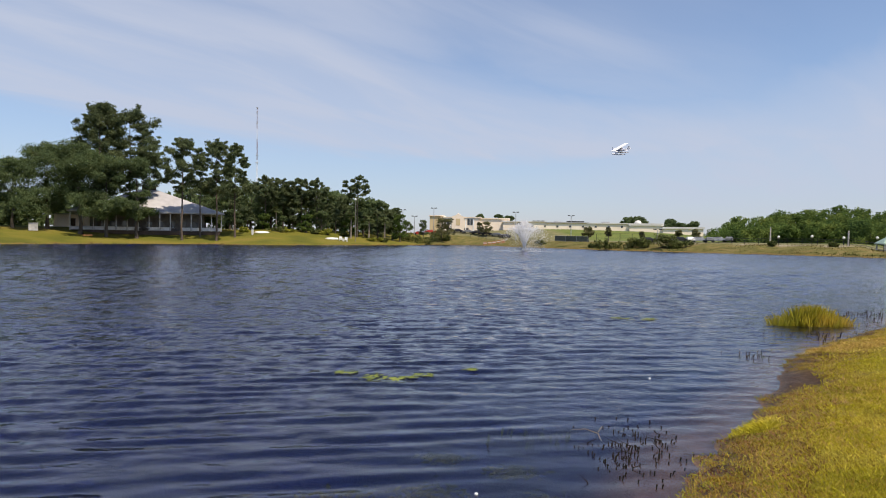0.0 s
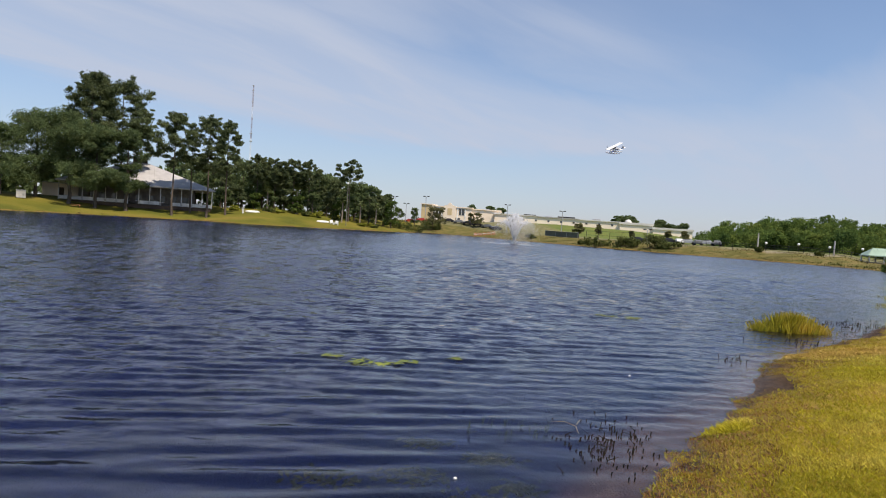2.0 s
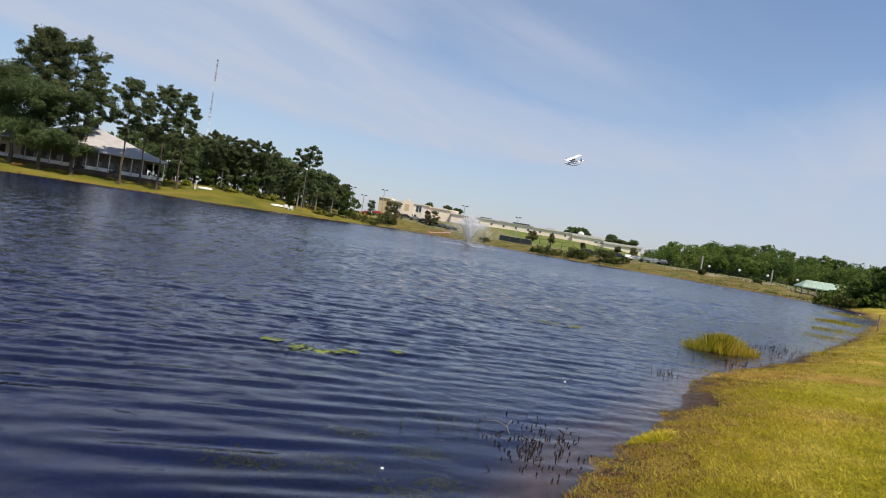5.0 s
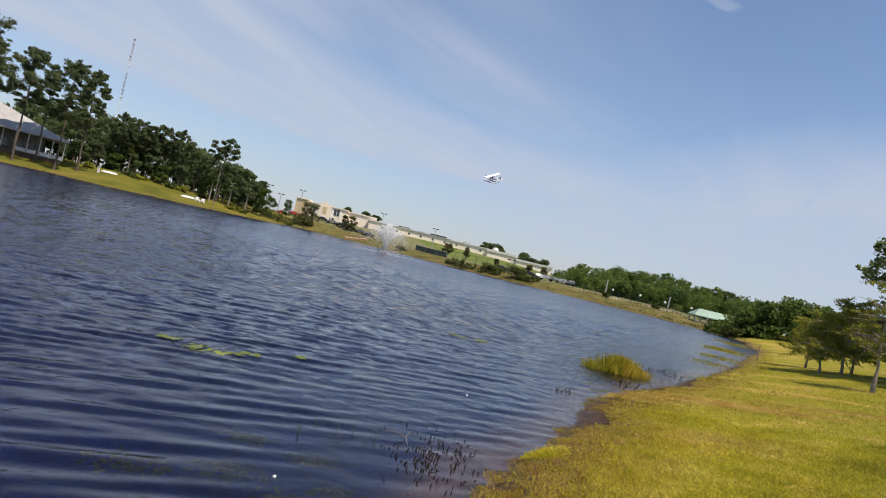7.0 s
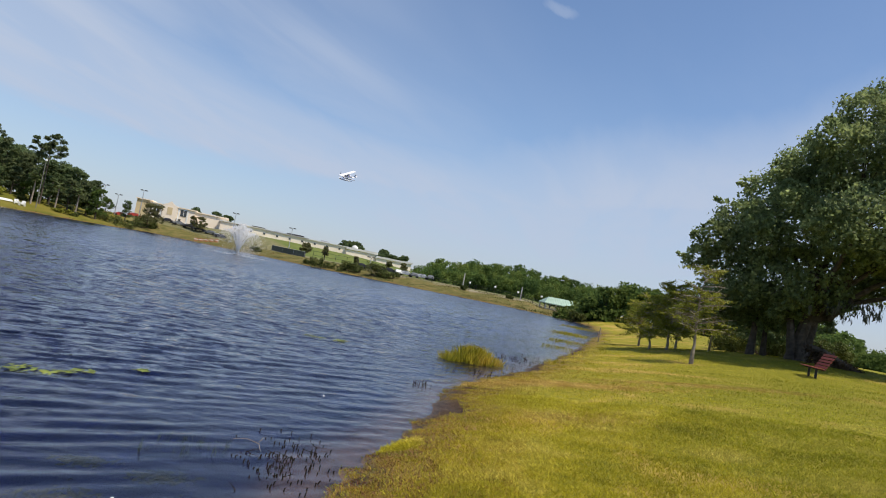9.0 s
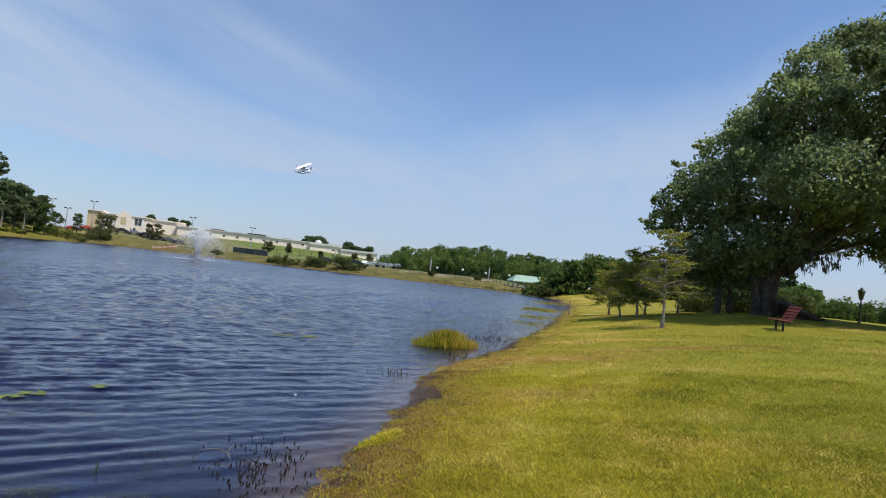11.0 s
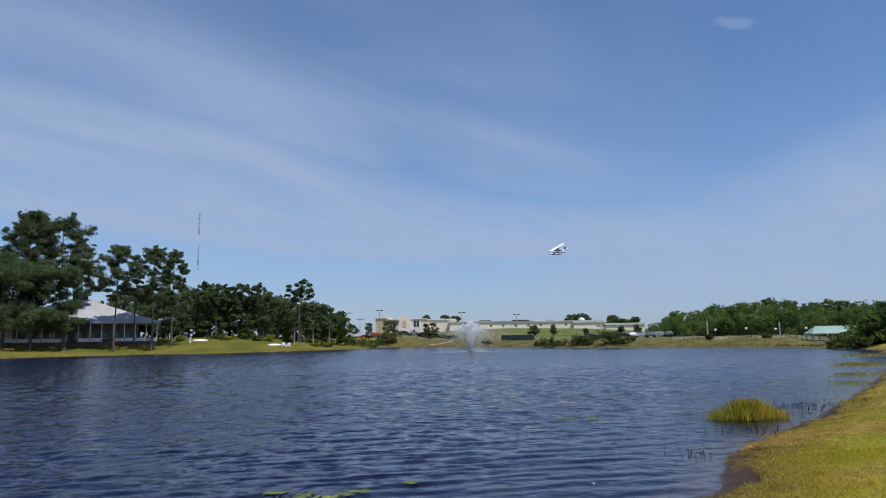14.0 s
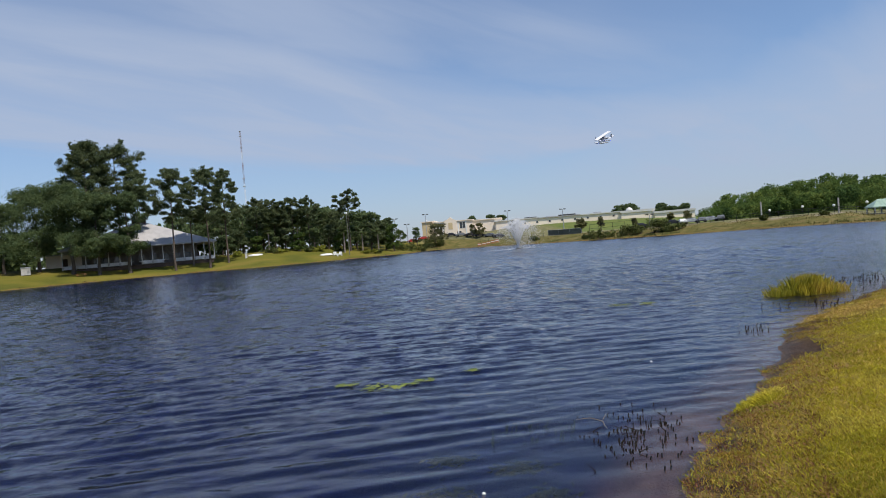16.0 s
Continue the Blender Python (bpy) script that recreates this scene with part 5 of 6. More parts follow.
# ---- long building and car park ----
def building():
    d0, d1 = 268.0, 268.0
    a0, a1 = -1.3, 22.2
    p0, p1 = Vector((*polar(a0, d0), 0)), Vector((*polar(a1, d1 + 8), 0))
    run = (p1 - p0)
    length = run.length
    ux = run.normalized()
    root = tagged(new("school_building"), "long cream stucco building with flat white roofs", "building")
    ang = math.degrees(math.atan2(ux.y, ux.x))
    root.matrix_world = pose(p0.x, p0.y, 4.6, 0, 0, ang)
    inv = root.matrix_world.inverted()

    def along(az):
        """Distance along the front at which the direction az meets it."""
        s, c = math.sin(radians(az)), math.cos(radians(az))
        t = (p0.x * c - p0.y * s) / (ux.y * s - ux.x * c)
        q = p0 + ux * t
        return t, math.hypot(q.x, q.y)

    def block(az_a, az_b, el_a, back, mat, roofmat, front=0.0, name="wing", rim=0.35, low=-1.5):
        xa, da = along(az_a)
        xb, db = along(az_b)
        z = level((da + db) / 2, el_a) - 4.6
        w = slab(name, xa, xb, front, back, low, z - rim, mat, root)
        slab("roof", xa - 0.4, xb + 0.4, front - 0.4, back, z - rim, z, roofmat, w)
        return w, xa, xb, z

    block(-1.26, -0.18, 2.08, 22, M_TAN, M_CREAM, 1.0)
    w, xa, xb, z = block(-0.18, 3.3, 1.95, 30, M_CREAM, M_CREAM, 0.0)
    xg, _ = along(1.34)
    bm = bmesh.new()
    for y in (-0.5, 1.5):
        for c in ((xg - 2.6, 0), (xg + 2.6, 0), (xg + 2.6, z + 0.1), (xg + 1.2, z + 0.6), (xg, z + 1.6), (xg - 1.2, z + 0.6), (xg - 2.6, z + 0.1)):
            bm.verts.new((c[0], y, c[1]))
    bm.verts.ensure_lookup_table()
    bm.faces.new([bm.verts[i] for i in range(7)])
    bm.faces.new([bm.verts[i] for i in range(13, 6, -1)])
    for i in range(7):
        j = (i + 1) % 7
        bm.faces.new((bm.verts[i], bm.verts[i + 7], bm.verts[j + 7], bm.verts[j]))
    bmesh.ops.recalc_face_normals(bm, faces=bm.faces)
    part("gable", bm, M_CREAM, w)
    slab("gable_window", xg - 0.9, xg + 0.9, -0.58, -0.49, 3.2, 6.0, M_TAN, w)
    for dx in (-4.8, 5.0):
        win = slab("window", xg + dx - 1.1, xg + dx + 1.1, -0.08, 0.05, 3.4, 5.9, M_WINDOW, w)
        slab("frame", xg + dx - 1.3, xg + dx + 1.3, -0.14, 0.02, 5.9, 6.15, M_WHITE, win)
        slab("mullion", xg + dx - 0.08, xg + dx + 0.08, -0.14, -0.06, 3.4, 5.9, M_WHITE, win)
    for dx in (-6.5, -3.2, 3.2, 6.5):
        slab("pilaster", xg + dx - 0.25, xg + dx + 0.25, -0.15, 0.05, -1, z - 0.4, M_WHITE, w)
    for dx in (-3.2, 3.5, 9.0):
        slab("door", xg + dx - 0.9, xg + dx + 0.9, -0.1, 0.05, -0.2, 2.2, M_WINDOW, w)
    block(3.3, 5.9, 1.88, 30, M_CREAM, M_CREAM, 2.0)
    block(5.4, 9.2, 1.60, 26, M_CREAM, M_ROOF_WHITE, -1.0)
    block(9.2, 12.8, 1.55, 26, M_CREAM, M_ROOF_GREY, -1.0)
    block(12.8, 16.3, 1.50, 30, M_CREAM, M_ROOF_WHITE, -1.0)
    block(16.3, 19.0, 1.47, 34, M_CREAM, M_ROOF_WHITE, -2.0, rim=0.9)
    block(19.0, 22.15, 1.17, 30, M_CREAM, M_ROOF_WHITE, -3.0, rim=0.8)
    for az, wd, hh in ((8.6, 5, 1.0), (10.3, 2.5, 0.8), (11.9, 7, 0.9), (14.6, 3, 0.7), (7.2, 3, 0.8)):
        x, dd = along(az)
        z = level(dd, 1.5) - 4.6
        slab("roof_unit", x - wd / 2, x + wd / 2, 6, 10, z - 0.3, z + hh, M_DARK_METAL if wd > 4 else M_GREY_METAL, root)
    x, dd = along(17.3)
    bm = bmesh.new()
    bmesh.ops.create_uvsphere(bm, u_segments=12, v_segments=8, radius=1.5)
    part("roof_dome", bm, M_ROOF_WHITE, root, smooth=True).location = (x, 6, level(dd, 1.47) - 4.6)
    for k in range(9):
        x, dd = along(6.9 + k * 1.1)
        slab("window", x - 0.4, x + 0.4, -1.08, -0.9, 2.8, 3.5, M_WINDOW, root)
    return root


building()


def car(az, d, yaw, paint, seed):
    root = turned("parked_car", az, d, f"{paint[0]} parked car in the far car park", "car", "cars in the car park", yaw=yaw)
    prof = [(-2.15, 0.35), (-2.2, 0.75), (-2.0, 0.95), (-1.35, 1.0), (-0.75, 1.42), (0.7, 1.45), (1.35, 1.0), (2.0, 0.88), (2.2, 0.6), (2.15, 0.35)]
    v, f = [], []
    for y, k in ((-0.88, 1.0), (0.88, 1.0)):
        for x, z in prof:
            v.append((x, y * (0.82 if z > 1.2 else 1.0), z))
    n = len(prof)
    f.append(tuple(range(n)))
    f.append(tuple(range(2 * n - 1, n - 1, -1)))
    for i in range(n):
        j = (i + 1) % n
        f.append((i, i + n, j + n, j))
    mesh_part("body", v, f, paint[1], root)
    for s in (-1, 1):
        mesh_part("side_window", [(-1.05, s * 0.86, 1.02), (1.1, s * 0.86, 1.02), (0.62, s * 0.755, 1.38), (-0.68, s * 0.755, 1.38)], [(0, 1, 2, 3) if s < 0 else (3, 2, 1, 0)], M_WINDOW, root)
    mesh_part("windscreen", [(1.36, -0.7, 1.03), (1.36, 0.7, 1.03), (0.76, 0.6, 1.45), (0.76, -0.6, 1.45)], [(0, 1, 2, 3)], M_WINDOW, root)
    for x in (-1.35, 1.35):
        for y in (-0.82, 0.82):
            bm = bmesh.new()
            bmesh.ops.create_cone(bm, cap_ends=True, segments=14, radius1=0.34, radius2=0.34, depth=0.24)
            wh = part("wheel", bm, M_TYRE, root)
            wh.matrix_basis = pose(x, y, 0.34, 90, 0, 0)
    return root


PAINTS = [("white", tone("paint_white", (0.75, 0.75, 0.74))), ("silver", tone("paint_silver", (0.45, 0.46, 0.48))), ("dark", tone("paint_dark", (0.03, 0.03, 0.035))), ("red", tone("paint_red", (0.35, 0.04, 0.03))), ("grey", tone("paint_grey", (0.14, 0.15, 0.16)))]
rng = np.random.default_rng(44)
for i, az in enumerate([18.9, 19.7, 20.5, 21.3, 22.0, 22.8, 23.5, 24.3, 17.9]):
    car(az, 188 - i * 0.8, -az + 90 * (i % 2) + rng.uniform(-10, 10), PAINTS[(4, 1, 2, 0, 1, 4, 1, 4, 2)[i]], i)
for i, az in enumerate([-2.2, -1.2, 1.3, 2.2, 3.0, 3.9, 4.8, 5.6]):
    car(az, 258 - abs(az) * 3, -az + rng.uniform(-20, 20), PAINTS[(3, 3, 2, 4, 2, 2, 4, 2)[i]], 20 + i)


def fence(az_a, az_b, s_off, height, step, rails, label, screen=None):
    """Posts with rails (and dark mesh where screened) on an arc along the far bank."""
    root = tagged(new("fence"), label, "fence")
    pts = []
    az = az_a
    while az <= az_b:
        base = np.interp(az, [a for a, _ in FAR_SHORE], [dd for _, dd in FAR_SHORE])
        p = spot(az, base + s_off)
        pts.append(p)
        az += math.degrees(step / (base + s_off))
    post = None
    for p in pts:
        if post is None:
            v, f = [], []
            tube_into(v, f, [(0, 0, -0.2), (0, 0, height)], [0.05, 0.05], 6)
            o = mesh_part("post", v, f, M_DARK_METAL if not screen else M_GREY_METAL, root)
            post = o.data
        else:
            o = new("post", post)
            o.parent = root
        o.location = p
    for z in rails:
        tube("rail", [p + Vector((0, 0, z)) for p in pts], 0.035, M_DARK_METAL if not screen else M_GREY_METAL, root, 5)
    if screen:
        for a, b in zip(pts, pts[1:]):
            mesh_part("mesh_panel", [a + Vector((0, 0, 0.1)), b + Vector((0, 0, 0.1)), b + Vector((0, 0, height - 0.1)), a + Vector((0, 0, height - 0.1)),
                                     a + Vector((0, 0.03, 0.1)), b + Vector((0, 0.03, 0.1)), b + Vector((0, 0.03, height - 0.1)), a + Vector((0, 0.03, height - 0.1))],
                      [(0, 1, 2, 3), (7, 6, 5, 4), (0, 4, 5, 1), (3, 2, 6, 7)], screen, root)
    return root


fence(21.5, 36.2, 15, 1.25, 2.6, (0.35, 0.75, 1.2), "low black rail fence along the far bank")
fence(10.0, 13.4, 26, 1.7, 3.2, (0.1, 1.65), "dark screened sports fence above the far bank", M_SCREEN)
fence(13.6, 18.4, 30, 2.4, 3.2, (0.1, 1.2, 2.35), "thin grey wire fence above the far bank")
fence(-1.0, 9.6, 20, 1.2, 3.0, (0.6, 1.15), "low dark fence along the car park")

for i, az in enumerate([1.6, 2.0, 2.4, 2.8, 3.2]):
    b = turned("traffic_barrier", az + 2.2, 214, "orange and white plastic traffic barrier by the car park", "barrier", "barriers")
    slab("body", -0.6, 0.6, -0.2, 0.2, -0.05, 1.0, M_ORANGE_WOOD, b, 0.05)
    slab("stripe", -0.61, 0.61, -0.21, 0.21, 0.5, 0.7, M_WHITE, b)

for az, d, w, el, leaf, name in ((-1.8, 240, 4.5, 1.8, M_OAK_LEAF, "conifer"), (-0.15, 238, 7.5, 1.95, M_OLIVE_LEAF, "broadleaf_tree"), (0.45, 239, 6.5, 1.9, M_OLIVE_LEAF, "broadleaf_tree"), (3.9, 244, 5.5, 1.6, M_OLIVE_LEAF, "broadleaf_tree"), (3.3, 246, 3.4, 1.5, M_OLIVE_LEAF, "broadleaf_tree"),
                               (6.9, 232, 4, 1.6, M_OLIVE_LEAF, "broadleaf_tree"), (12.9, 196, 4.0, 1.2, M_OLIVE_LEAF, "broadleaf_tree"), (14.6, 200, 2.6, 1.2, M_OLIVE_LEAF, "broadleaf_tree"), (17.4, 200, 2.4, 0.8, M_OLIVE_LEAF, "broadleaf_tree"),
                               (20.4, 205, 3, 0.95, M_OLIVE_LEAF, "broadleaf_tree"), (21.7, 200, 3.4, 1.05, M_OLIVE_LEAF, "broadleaf_tree"), (-3.3, 250, 6, 1.5, M_OAK_LEAF, "broadleaf_tree")):
    far_oak(az, d, w, el, 1.2, int(abs(az) * 50) + 400, leaf=leaf, label="small planted tree by the far car park", leaves=2600, name=name, size=0.27, n=40, group="car park trees")
for az, w, el in ((3.35, 8, 2.25), (5.0, 8, 2.2), (6.0, 7, 2.15), (16.3, 9, 1.95), (17.2, 10, 2.0), (16.8, 9, 1.9), (19.6, 9, 1.75), (20.6, 7, 1.5), (21.6, 8, 1.6)):
    far_oak(az, 312, w, el, 3, int(az * 40) + 700, label="dark tree rising behind the long building", leaves=3600, name="broadleaf_tree", size=0.45, n=20, group="trees behind the building")


# ---- right of the far bank ----
for az, d, top in ((27.3, 149, 1.19), (32.6, 141, 0.93)):
    q = turned("utility_pole", az, d, "plain pale wooden pole on the far bank", "pole", "bank poles")
    h = level(d, top) - q.matrix_world.translation.z
    tube("shaft", [(0, 0, -0.3), (0.02, 0, h)], [0.17, 0.13], M_CONCRETE, q, 8)
for az, el in ((27.9, 0.33), (30.2, 0.39), (32.3, 0.30), (34.42, 0.32)):
    d = 151
    g = turned("globe_lamp", az, d, "path lamp with white globe on a dark post", "lamp", "globe lamps")
    h = level(d, el) - g.matrix_world.translation.z
    tube("post", [(0, 0, -0.2), (0, 0, h)], 0.06, M_DARK_METAL, g, 6)
    bm = bmesh.new()
    bmesh.ops.create_uvsphere(bm, u_segments=12, v_segments=8, radius=0.27)
    part("globe", bm, M_WHITE, g, "white globe", smooth=True).location = (0, 0, h + 0.25)


def pavilion():
    d = 140
    root = turned("picnic_pavilion", 36.45, d, "open picnic pavilion with green metal roof on white posts", "pavilion", yaw=-22)
    base = root.matrix_world.translation.z
    eave, top = level(d, 0.0) - base, level(d, 0.55) - base
    w, dp = 4.9, 3.2
    slab("floor_slab", -w + 0.3, w - 0.3, -dp + 0.3, dp - 0.3, -0.3, 0.12, M_CONCRETE, root)
    bm = bmesh.new()
    lo = [bm.verts.new(c) for c in ((-w, -dp, eave), (w, -dp, eave), (w, dp, eave), (-w, dp, eave))]
    un = [bm.verts.new((v.co.x, v.co.y, eave - 0.18)) for v in lo]
    r0, r1 = bm.verts.new((-w + 1.4, 0, top)), bm.verts.new((w, 0, top))
    bm.faces.new((lo[0], lo[1], r1, r0))
    bm.faces.new((lo[2], lo[3], r0, r1))
    bm.faces.new((lo[1], lo[2], r1))
    bm.faces.new((lo[3], lo[0], r0))
    for i in range(4):
        bm.faces.new((un[i], un[(i + 1) % 4], lo[(i + 1) % 4], lo[i]))
    bm.faces.new(un[::-1])
    bmesh.ops.recalc_face_normals(bm, faces=bm.faces)
    roof = part("roof", bm, M_ROOF_GREEN, root)
    for k in range(-8, 9):
        x = k * 0.58
        tube("roof_seam", [(x, -dp, eave + 0.02), (max(x, -w + 1.4), 0, top + 0.02)], 0.025, M_ROOF_GREEN, roof, 4)
    for k in range(5):
        for y in (-dp + 0.35, dp - 0.35):
            x = -w + 0.35 + (2 * w - 0.7) * k / 4
            slab("post", x - 0.1, x + 0.1, y - 0.1, y + 0.1, 0.1, eave - 0.15, M_WHITE, root)
    for x in (-2.4, 0.4, 2.8):
        slab("table", x - 0.8, x + 0.8, -0.4, 0.4, 0.6, 0.68, M_BROWN_FRAME, root)
    return root


pavilion()


# ---- fountain ----
def fountain():
    d = 121
    x, y = polar(7.3, d)
    root = tagged(new("fountain"), "floating pond fountain throwing a fan of white spray", "fountain")
    root.location = (x, y, 0)
    rng = np.random.default_rng(5)
    bm = bmesh.new()
    bmesh.ops.create_cone(bm, cap_ends=True, segments=20, radius1=0.9, radius2=0.7, depth=0.3)
    part("float", bm, M_DARK_METAL, root)
    tube("nozzle", [(0, 0, 0.1), (0, 0, 0.45)], [0.14, 0.09], M_GREY_METAL, root, 10)
    spray = bpy.data.materials.new("spray_water")
    spray.use_nodes = True
    n, l = spray.node_tree.nodes, spray.node_tree.links
    b = n["Principled BSDF"]
    b.inputs["Base Color"].default_value = (0.93, 0.93, 0.92, 1)
    b.inputs["Roughness"].default_value = 0.5
    tr = n.new("ShaderNodeBsdfTransparent")
    tl = n.new("ShaderNodeBsdfTranslucent")
    tl.inputs["Color"].default_value = (0.93, 0.93, 0.92, 1)
    m1, m2 = n.new("ShaderNodeMixShader"), n.new("ShaderNodeMixShader")
    m1.inputs[0].default_value, m2.inputs[0].default_value = 0.5, 0.3
    l.new(b.outputs[0], m1.inputs[1])
    l.new(tl.outputs[0], m1.inputs[2])
    l.new(m1.outputs[0], m2.inputs[1])
    l.new(tr.outputs[0], m2.inputs[2])
    l.new(m2.outputs[0], n["Material Output"].inputs["Surface"])
    for reach, top, jets, count in ((0.45, 5.2, 4, 1300), (1.3, 4.7, 8, 1100), (2.4, 3.9, 12, 1000)):
        for k in range(jets):
            a = 2 * math.pi * (k + 0.3 * reach) / jets
            m = count
            t = np.where(rng.uniform(size=m) < 0.72, rng.uniform(0, 0.95, size=m), rng.uniform(0.95, 1.75, size=m))
            z = 0.4 + top * (1 - (1 - t) ** 2)
            wid = 0.04 + 0.13 * t ** 1.5 + 0.25 * np.maximum(0, t - 1)
            hx = reach * t
            c = np.stack([np.cos(a) * hx + rng.normal(size=m) * wid, np.sin(a) * hx + rng.normal(size=m) * wid, z + rng.normal(size=m) * wid], 1)
            c = c[c[:, 2] > 0.02]
            quads_mesh("jet", leaf_quads(rng, c, 0.052, 2.6, 1.0), spray, root, "arching jet of white droplets")["kind"] = "stuff"
    m = 5000
    mist = np.stack([rng.normal(size=m) * 1.5 + 0.6, rng.normal(size=m) * 1.4, np.abs(rng.normal(size=m)) * 1.9], 1)
    quads_mesh("mist", leaf_quads(rng, mist, 0.045, 1.6), spray, root, "falling fine white mist")["kind"] = "stuff"
    foam = leaf_quads(rng, np.stack([rng.normal(size=900) * 3.2, rng.normal(size=900) * 2.4, np.full(900, 0.03)], 1), 0.10, 1.4)
    foam[:, :, 2] = 0.05 + 0.2 * (foam[:, :, 2] - 0.03)
    quads_mesh("foam", foam, spray, root, "white foam on the water")["kind"] = "stuff"
    return root


fountain()


# ---- near lawn things ----
def bench():
    p = spot(56.95, 28.4, 0.0)
    root = tagged(new("park_bench"), "red-brown slatted park bench on black metal legs facing the pond", "bench")
    root.matrix_world = pose(p.x, p.y, p.z, 0, 0, 232.0)
    # local: x along the bench, +y is the back
    for k in range(4):
        y = -0.22 + k * 0.13
        slab("seat_slat", -0.62, 0.62, y - 0.052, y + 0.052, 0.40 - k * 0.010, 0.435 - k * 0.010, M_RED_WOOD, root, 0.006)
    for k in range(5):
        z = 0.47 + k * 0.118
        y = 0.26 + k * 0.06
        s = slab("back_slat", -0.62, 0.62, -0.016, 0.016, -0.046, 0.046, M_RED_WOOD, root, 0.006)
        s.matrix_basis = pose(0, y, z, -27, 0, 0)
    for x in (-0.38, 0.38):
        tube("leg", [(x, 0.0, 0.40), (x, 0.0, -0.12)], 0.045, M_DARK_METAL, root, 8)
        tube("back_support", [(x, -0.24, 0.39), (x, 0.24, 0.345), (x, 0.55, 0.98)], 0.025, M_DARK_METAL, root, 6)
    return root


bench()


def park_lamp():
    d = 44
    p = spot(62.0, d, 0.05)
    root = tagged(new("park_lamp"), "black lantern lamp post beside the lawn", "lamp")
    root.location = p
    h = level(d, 2.1) - p.z
    tube("post", [(0, 0, -0.1), (0, 0, 0.15), (0, 0, 0.3), (0, 0, h - 0.55)], [0.11, 0.10, 0.05, 0.04], M_DARK_METAL, root, 10)
    tube("collar", [(0, 0, h - 0.6), (0, 0, h - 0.5)], [0.10, 0.12], M_DARK_METAL, root, 8)
    tube("lantern", [(0, 0, h - 0.5), (0, 0, h - 0.12)], [0.12, 0.20], M_WINDOW, root, 6)
    tube("lantern_roof", [(0, 0, h - 0.12), (0, 0, h + 0.02), (0, 0, h + 0.12)], [0.24, 0.10, 0.015], M_DARK_METAL, root, 6)
    return root


park_lamp()

stake = tagged(new("wooden_stake"), "thin wooden stake standing at the lawn's edge", "stake")
stake.location = spot(40.2, 48, 0.05)
tube("shaft", [(0, 0, -0.1), (0.02, 0, 1.15)], [0.045, 0.035], M_PALE_BARK, stake, 6)


# ---- model seaplane in the air ----
def seaplane():
    d = 38.0
    az, el = 15.51, 7.79
    x, y = polar(az, d)
    root = tagged(new("model_seaplane"), "white radio-controlled floatplane in flight with dark cabin windows", "model plane")
    root.matrix_world = pose(x, y, EYE_Z + d * math.tan(radians(el)), 24, 9, -az - 32)
    mt = tone("plane_white", (0.82, 0.82, 0.84), 0.3)
    dk = tone("plane_trim", (0.05, 0.06, 0.09), 0.3)
    tube("fuselage", [(-0.50, 0, 0.0), (-0.42, 0, 0.0), (-0.2, 0, 0.01), (0.05, 0, 0.02), (0.30, 0, 0.045), (0.56, 0, 0.07)], [0.03, 0.068, 0.085, 0.085, 0.05, 0.02], mt, root, 12)
    tube("cabin", [(-0.22, 0, 0.05), (-0.12, 0, 0.10), (0.06, 0, 0.10), (0.16, 0, 0.06)], [0.03, 0.062, 0.062, 0.03], dk, root, 10)
    slab("wing", -0.16, 0.08, -0.72, 0.72, 0.155, 0.185, mt, root, 0.012)
    slab("tailplane", 0.44, 0.58, -0.24, 0.24, 0.075, 0.09, mt, root, 0.006)
    mesh_part("fin", [(0.40, -0.008, 0.08), (0.60, -0.008, 0.08), (0.61, -0.008, 0.27), (0.54, -0.008, 0.27), (0.40, 0.008, 0.08), (0.60, 0.008, 0.08), (0.61, 0.008, 0.27), (0.54, 0.008, 0.27)],
              [(0, 1, 2, 3), (7, 6, 5, 4), (0, 4, 5, 1), (1, 5, 6, 2), (2, 6, 7, 3), (3, 7, 4, 0)], mt, root)
    for s in (-1, 1):
        tube("float", [(-0.52, s * 0.17, -0.17), (-0.44, s * 0.17, -0.20), (-0.05, s * 0.17, -0.21), (0.42, s * 0.17, -0.17)], [0.012, 0.045, 0.05, 0.015], mt, root, 8)
        for a, b in ((-0.28, -0.22), (0.08, 0.06)):
            tube("strut", [(a, s * 0.06, -0.05), (b, s * 0.17, -0.17)], 0.008, dk, root, 5)
        tube("wing_strut", [(-0.08, s * 0.07, -0.02), (-0.04, s * 0.40, 0.158)], 0.008, mt, root, 5)
    tube("spinner", [(-0.56, 0, 0), (-0.50, 0, 0)], [0.006, 0.03], dk, root, 8)
    for s in (-1, 1):
        slab("propeller_blade", -0.535, -0.525, -0.012, 0.012, 0.02 if s > 0 else -0.13, 0.13 if s > 0 else -0.02, dk, root)
    return root


seaplane()


# ---- plants in and by the water ----
def blades(rng, xy, z0, height, width, lean=0.25, bias=(0, 0)):
    """Upright tapering blades, one narrow four-cornered leaf each."""
    n = len(xy)
    h = height * rng.uniform(0.55, 1.25, size=n)
    a = rng.uniform(0, 2 * math.pi, size=n)
    w = width * rng.uniform(0.7, 1.3, size=n)
    side = np.stack([np.cos(a) * w, np.sin(a) * w, np.zeros(n)], 1) / 2
    tip = np.stack([(rng.normal(size=n) * lean + bias[0]) * h, (rng.normal(size=n) * lean + bias[1]) * h, h], 1)
    b = np.stack([xy[:, 0], xy[:, 1], z0], 1)
    return np.stack([b - side, b + side, b + tip * [0.45, 0.45, 0.62] + side * 0.7, b + tip], 1)


